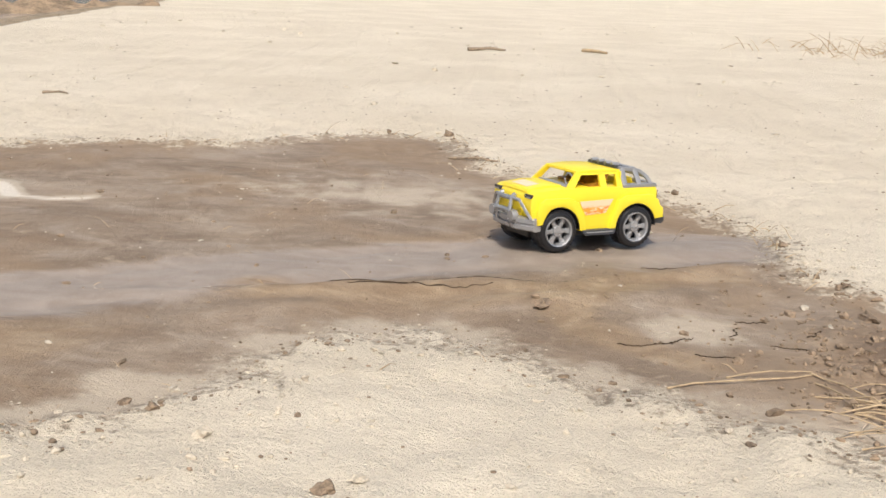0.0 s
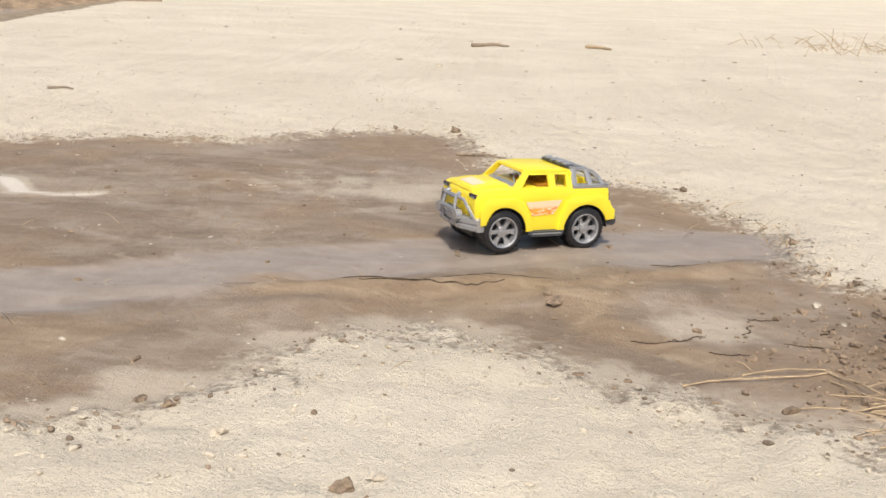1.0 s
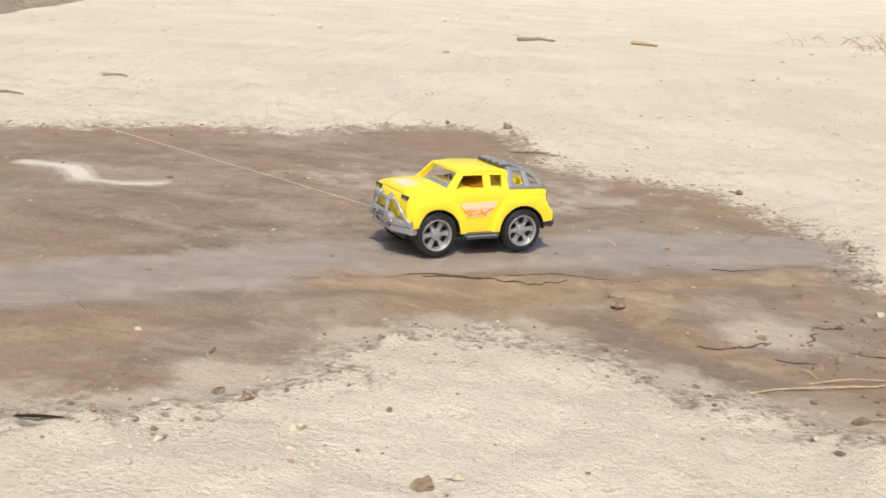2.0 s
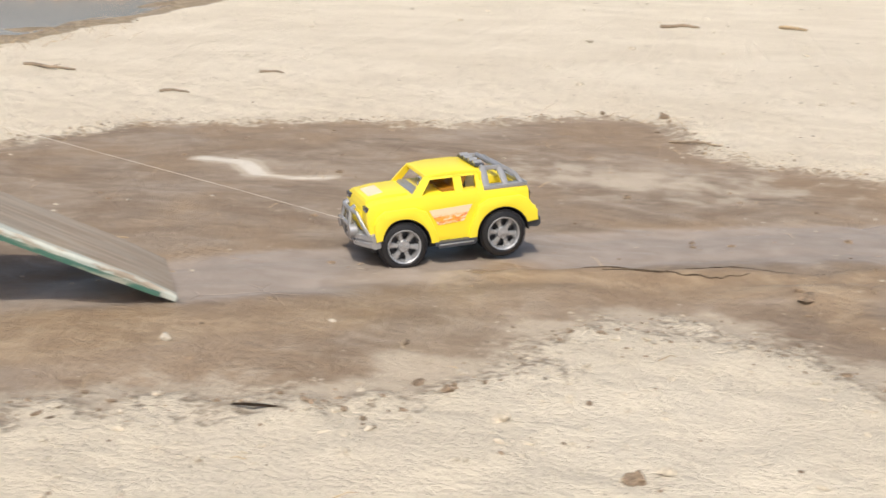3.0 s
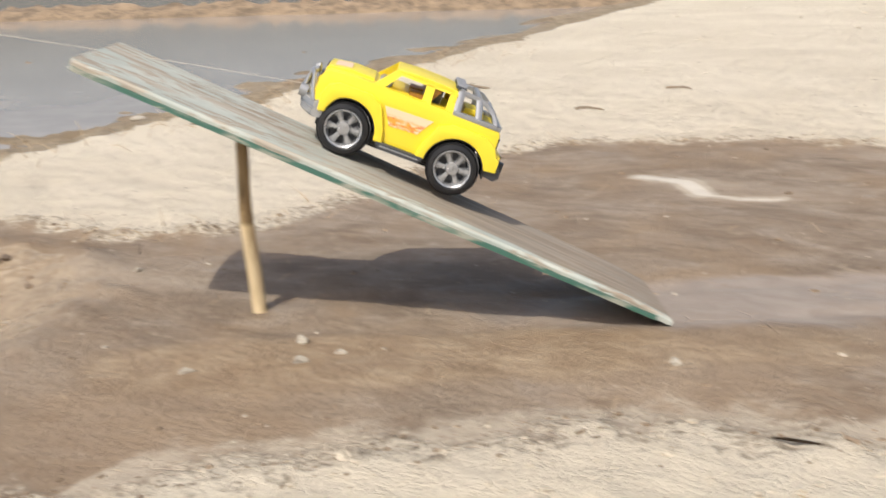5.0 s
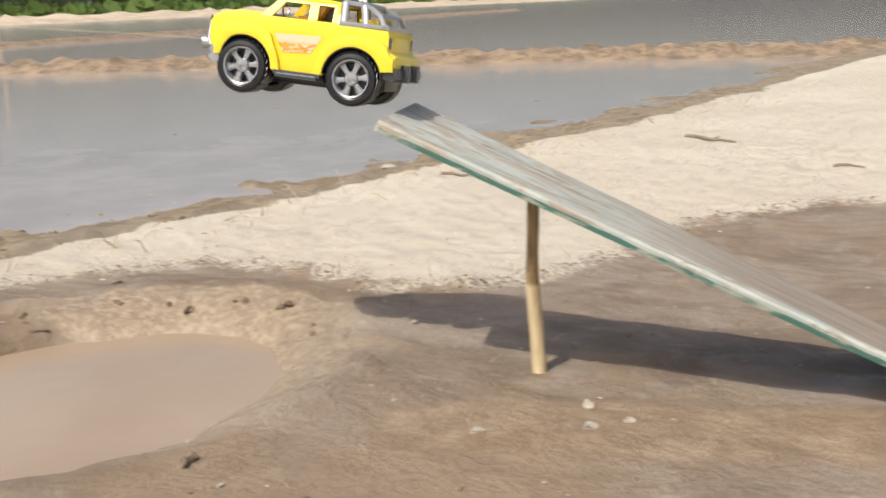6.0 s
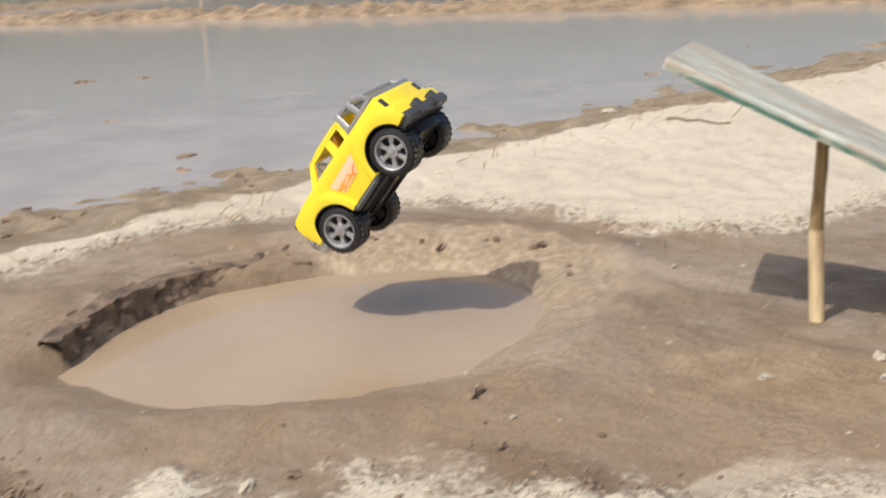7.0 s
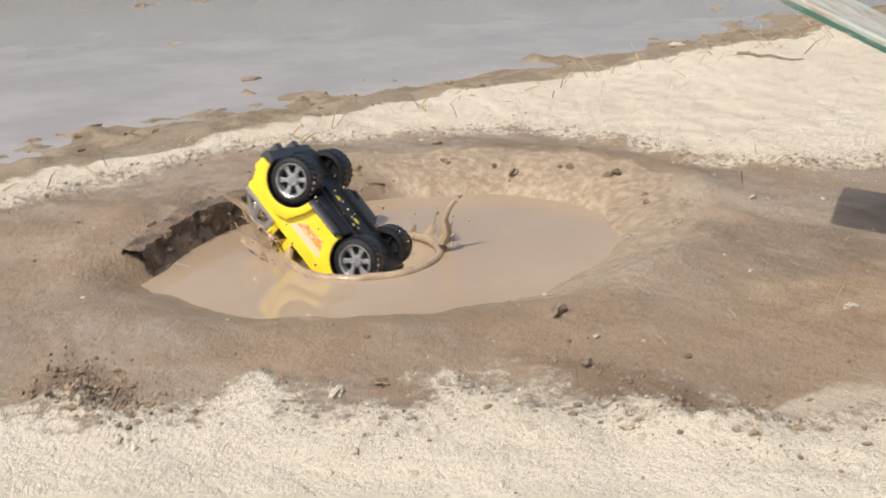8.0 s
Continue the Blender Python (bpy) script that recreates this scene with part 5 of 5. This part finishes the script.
def by_shore(rng):
    for _ in range(150):
        y = rng.uniform(0.2, 6.5)
        yield float(np.interp(y, [p[0] for p in SHORE], [p[1] for p in SHORE])) + rng.gauss(0.62, 0.10), y


def far_litter(rng):
    for _ in range(130):
        yield rng.gauss(3.2, 0.5), rng.gauss(10.0, 0.5)


def on_mud(rng):
    for _ in range(90):
        yield rng.uniform(-2.2, 0.8), rng.uniform(0.6, 3.6)


def by_far_edge(rng):
    for _ in range(110):
        s = rng.random() * (len(MUD_FAR) - 10) + 6
        k = int(s)
        (ax, ay), (bx, by) = MUD_FAR[k], MUD_FAR[k + 1]
        yield ax + (bx - ax) * (s - k) + rng.gauss(0, 0.04), ay + (by - ay) * (s - k) + rng.gauss(0, 0.04)


blades("shore_grass", by_shore, 0.03, 0.11, 0.0022, 1, "dry straw blades along the muddy shore")
blades("straw_litter", far_litter, 0.08, 0.25, 0.004, 2, "patch of dry straw litter on the far dry ground")
blades("mud_litter", on_mud, 0.010, 0.035, 0.0010, 3, "short bits of dry straw on the mud")
blades("edge_litter", by_far_edge, 0.015, 0.06, 0.0014, 4, "short bits of dry straw along the mud's edge")


# ---------------------------------------------------------------- the splash, in rigid pieces
splash = new("mud_splash")


def sheet(name, base, lean, tall, seed, label):
    """A torn sheet of thrown water: rises from a base line, leans over, and frays at its top."""
    rng = random.Random(seed)
    bm, cols, n = bmesh.new(), [], 44
    pts = [Vector((*p, 0)) for p in base]
    for i in range(n + 1):
        s = i / n * (len(pts) - 1)
        k = min(int(s), len(pts) - 2)
        p = pts[k].lerp(pts[k + 1], s - k)
        f = i / n
        rise = tall * (math.sin(math.pi * min(1, f * 1.05)) ** 0.6 if f < 0.96 else 0.2) * (0.45 + 0.75 * abs(noise.noise((f * 9, seed, 0))) + 0.9 * max(0, noise.noise((f * 26, seed, 3))))
        lean_by = Vector((*lean, 0)) * rise * (1 + 0.5 * noise.noise((f * 7, seed, 5)))
        col = []
        for h, thick in ((-0.35, 0.007), (0.0, 0.006), (0.25, 0.0038), (0.55, 0.0026), (0.8, 0.0019), (1.0, 0.0008)):
            q = p + lean_by * h * abs(h) + Vector((0, 0, rise * h if h > 0 else 0.03 * h)) + Vector((rng.gauss(0, 0.0015), rng.gauss(0, 0.0015), 0))
            col.append((q, thick))
        cols.append(col)
    across = Vector((*lean, 0)).normalized()
    front = [[bm.verts.new(q + across * t) for q, t in col] for col in cols]
    back = [[bm.verts.new(q - across * t) for q, t in col] for col in cols]
    m = len(cols[0])
    for u, v, w, x in zip(front, front[1:], back, back[1:]):
        for k in range(m - 1):
            bm.faces.new((u[k], v[k], v[k + 1], u[k + 1]))
            bm.faces.new((w[k], w[k + 1], x[k + 1], x[k]))
        bm.faces.new((u[m - 1], v[m - 1], x[m - 1], w[m - 1]))
    for i in range(2, n - 2, 3):
        tip, _ = cols[i][-1]
        if rng.random() < 0.55:
            out = (Vector((*lean, 0)) * 0.6 + Vector((0, 0, 1))).normalized()
            long = rng.uniform(0.012, 0.05)
            tube(bm, [tip - out * 0.008, tip + out * long * 0.5 + Vector((rng.gauss(0, 0.003), 0, 0)), tip + out * long], 0.003, 6, 0.25)
            lump(bm, tip + out * (long + rng.uniform(0.005, 0.03)), (rng.uniform(0.0015, 0.003),) * 3, rng, 0.3, 1)
    return part(name, bm, M_SPLASH, splash, label)


bm = bmesh.new()
bmesh.ops.create_circle(bm, cap_ends=True, segments=48, radius=HIT_R)
patch = part("struck_patch", bm, M_PUDDLE, splash, "patch of puddle surface pressed down by the toy", smooth=False)
# local x runs along the puddle's length, local y across it
crown = sheet("splash_sheet", [(-0.05, 0.15), (-0.12, 0.11), (-0.155, 0.05), (-0.155, -0.01), (-0.12, -0.07)], (-0.85, 0.10), 0.105, 2, "leaning torn sheet of muddy water")
wisp = sheet("splash_wisp", [(-0.10, 0.12), (-0.135, 0.06), (-0.135, 0.0)], (-1.3, 0.3), 0.085, 9, "frayed wisps of thrown muddy water")
back_crown = sheet("back_sheet", [(0.02, 0.145), (0.09, 0.125), (0.135, 0.07), (0.15, 0.02), (0.14, -0.03)], (0.45, 0.30), 0.085, 4, "low torn sheet of muddy water")
_r = random.Random(6)
bm = bmesh.new()
_ring = []
for k in range(60):
    a = 6.2832 * k / 60
    r = HIT_R + 0.002 + 0.006 * noise.noise((2 * math.cos(a), 2 * math.sin(a), 4))
    _ring.append((r * math.cos(a), r * math.sin(a), 0.001 + 0.005 * noise.noise((3 * math.cos(a), 3 * math.sin(a), 1))))
tube(bm, _ring + [_ring[0]], 0.0095, 10)
lip = part("crater_lip", bm, M_SPLASH, splash, "rolled lip of muddy water round the toy")
bm = bmesh.new()
tube(bm, [(0, 0, -0.03), (-0.004, 0.002, 0.012), (0.006, 0, 0.035), (0.001, 0.002, 0.062), (0.010, 0, 0.085), (0.026, 0.004, 0.098)], 0.0125, 9, 0.25)
for v in bm.verts:
    v.co.x *= 1 + 0.5 * noise.noise(v.co * 55)
lump(bm, (0.032, 0.004, 0.106), (0.005, 0.005, 0.005), _r, 0.3, 1)
lump(bm, (-0.012, 0.004, 0.074), (0.004, 0.004, 0.005), _r, 0.3, 1)
jet = part("splash_jet", bm, M_SPLASH, splash, "thin twisted jet of muddy water")
bm = bmesh.new()
for _ in range(46):
    lump(bm, (_r.gauss(0, 0.10), _r.gauss(0, 0.08), _r.uniform(0.02, 0.16)), (_r.uniform(0.0015, 0.0035),) * 3, _r, 0.3, 1)
drops = tagged(part("droplets", bm, M_SPLASH, splash, "flying drops of muddy water"), kind="stuff")
tagged(splash, "brown muddy water splashing up round the toy truck", "splash")


# ---------------------------------------------------------------- what moves
TRUCK = [  # seconds, x, y, z, heading, nose up, lean
    (0.0, 0.266, 2.5395, -0.013, 210.6, 0.7, 2.0), (0.5, 0.1998, 2.5119, -0.0131, 208.4, 0.2, 0.2), (1.0, 0.1294, 2.4854, -0.0136, 208.7, 0.9, -0.3),
    (1.7, -0.039, 2.412, -0.0134, 211.4, 0.4, 0.3), (2.5, -0.3109, 2.2693, -0.0112, 213.7, -0.2, 0.9), (3.0, -0.4966, 2.1194, -0.0088, 211.1, -4.3, 0.4),
    (3.5, -0.7146, 1.9822, -0.0085, 211.7, 1.1, 0.6), (3.75, -0.809, 1.9006, -0.0009, 211.3, 2.8, 0.5), (4.0, -0.9084, 1.821, 0.0208, 211.2, 9.7, 0.1),
    (4.1, -0.9556, 1.7944, 0.04, 211.2, 15.0, 0.6), (4.5, -1.1323, 1.7114, 0.1289, 211.4, 19.2, -2.6), (4.7, -1.2226, 1.6737, 0.1725, 211.7, 20.3, -1.7),
    (5.25, -1.5185, 1.5012, 0.3295, 212.6, 23.5, 0.3), (5.8, -1.8754, 1.2826, 0.4865, 213.7, 17.4, 3.8), (6.0, -1.9041, 1.2259, 0.4933, 209.0, 7.9, 4.3),
    (6.2, -1.9444, 1.1854, 0.4802, 208.9, -1.1, 2.2), (6.5, -2.0599, 1.1225, 0.4145, 207.9, -21.4, 0.4), (6.8, -2.124, 1.061, 0.2934, 204.4, -41.2, -4.7),
    (7.0, -2.1708, 0.9951, 0.204, 203.0, -51.1, -7.0), (7.2, -2.1688, 0.9195, 0.1057, 205.1, -63.2, -4.7), (7.4, -2.2638, 0.907, -0.0286, 208.1, -82.6, -4.2),
    (7.6, -2.3056, 0.9086, -0.0103, 209.4, -98.2, 1.4), (7.8, -2.3252, 0.8685, 0.0296, 208.9, -118.5, -7.0), (7.9, -2.3224, 0.8359, 0.0411, 207.2, -127.5, -9.5),
    (8.0, -2.322, 0.798, 0.043, 204.8, -133.1, -12.0),
]


def motions():
    places = [(t, pose(x, y, z, lean, -nose, heading)) for t, x, y, z, heading, nose, lean in TRUCK]
    walk(truck, places)
    # wheels roll with the way covered, and run on in the air
    times = [r[0] for r in TRUCK]
    way = [0.0]
    for a, b in zip(TRUCK, TRUCK[1:]):
        way.append(way[-1] + (math.dist(a[1:4], b[1:4]) if b[0] <= 5.85 else 0.38 * (b[0] - a[0]) * max(0.1, 8.2 - b[0]) / 2.2))
    for wheel in wheels:
        x, y, z = wheel.location
        walk(wheel, [(k / 10, pose(x, y, z, 0, math.degrees(float(np.interp(k / 10, times, way)) / HUB), 0)) for k in range(81)])
    # the string runs from the nose to a hand out of sight, then falls slack
    rows = []
    for t, m in places:
        nose = m @ Vector((0.180, 0.0, 0.086))
        heading, rise = (206, -66.0) if t < 1.6 else (205, 18.5) if t < 5 else ((212, 6) if t < 6.1 else (204, -13))
        if t < 1.6:
            nose = m @ Vector((0.10, 0.0, 0.03))
        if t > 7.1:
            nose, heading, rise = Vector((-2.36, 0.50, PUDDLE_Z - 0.002)), 198, 2.0
        rows.append((t, Matrix.Translation(nose) @ pose(0, 0, 0, 0, -rise, heading)))
    walk(pull_string, rows)
    base = (*HIT, PUDDLE_Z, 0, 0, 54)
    walk(splash, [(0.0, pose(*base)), (8.0, pose(*base))])
    walk(patch, [(0.0, pose(0, 0, 0)), (7.25, pose(0, 0, 0)), (7.5, pose(0, 0, -0.004)), (7.6, pose(0, 0, -0.018)), (7.75, pose(0, 0, -0.067)), (8.0, pose(0, 0, -0.068))])
    walk(crown, [(0.0, pose(0.06, 0, -0.35)), (7.22, pose(0.08, 0.04, -0.16)), (7.30, pose(0.07, 0.05, -0.04)), (7.42, pose(0.06, 0.06, 0.0)), (7.6, pose(0.03, 0.05, 0.0)), (7.8, pose(-0.01, 0, -0.02)), (8.0, pose(-0.01, 0, -0.045))])
    walk(wisp, [(0.0, pose(0.06, 0, -0.35)), (7.22, pose(0.06, 0, -0.16)), (7.34, pose(0.05, 0.04, -0.01)), (7.5, pose(0.03, 0.04, 0.02)), (7.7, pose(-0.03, 0.01, 0.03)), (8.0, pose(-0.04, 0.02, 0.02))])
    walk(back_crown, [(0.0, pose(-0.04, 0, -0.35)), (7.22, pose(-0.05, 0.03, -0.16)), (7.32, pose(-0.05, 0.04, -0.03)), (7.42, pose(-0.04, 0.05, 0.0)), (7.6, pose(-0.02, 0.04, 0.01)), (7.8, pose(0.0, 0, -0.02)), (8.0, pose(0.0, 0, -0.045))])
    walk(lip, [(0.0, pose(0, 0, -0.20)), (7.3, pose(0, 0, -0.06)), (7.5, pose(0, 0, -0.022)), (7.65, pose(0, 0, -0.004)), (8.0, pose(0, 0, -0.002))])
    walk(jet, [(0.0, pose(0.150, 0.01, -0.35)), (7.4, pose(0.150, 0.01, -0.16)), (7.6, pose(0.153, 0.01, -0.04)), (7.8, pose(0.155, 0.005, 0.0)), (8.0, pose(0.157, 0.0, 0.004))])
    walk(drops, [(0.0, pose(0, 0, -0.40)), (7.24, pose(0, 0, -0.22)), (7.4, pose(0, 0, -0.04)), (7.6, pose(0, 0, 0.02)), (8.0, pose(-0.01, 0, -0.01))])


motions()
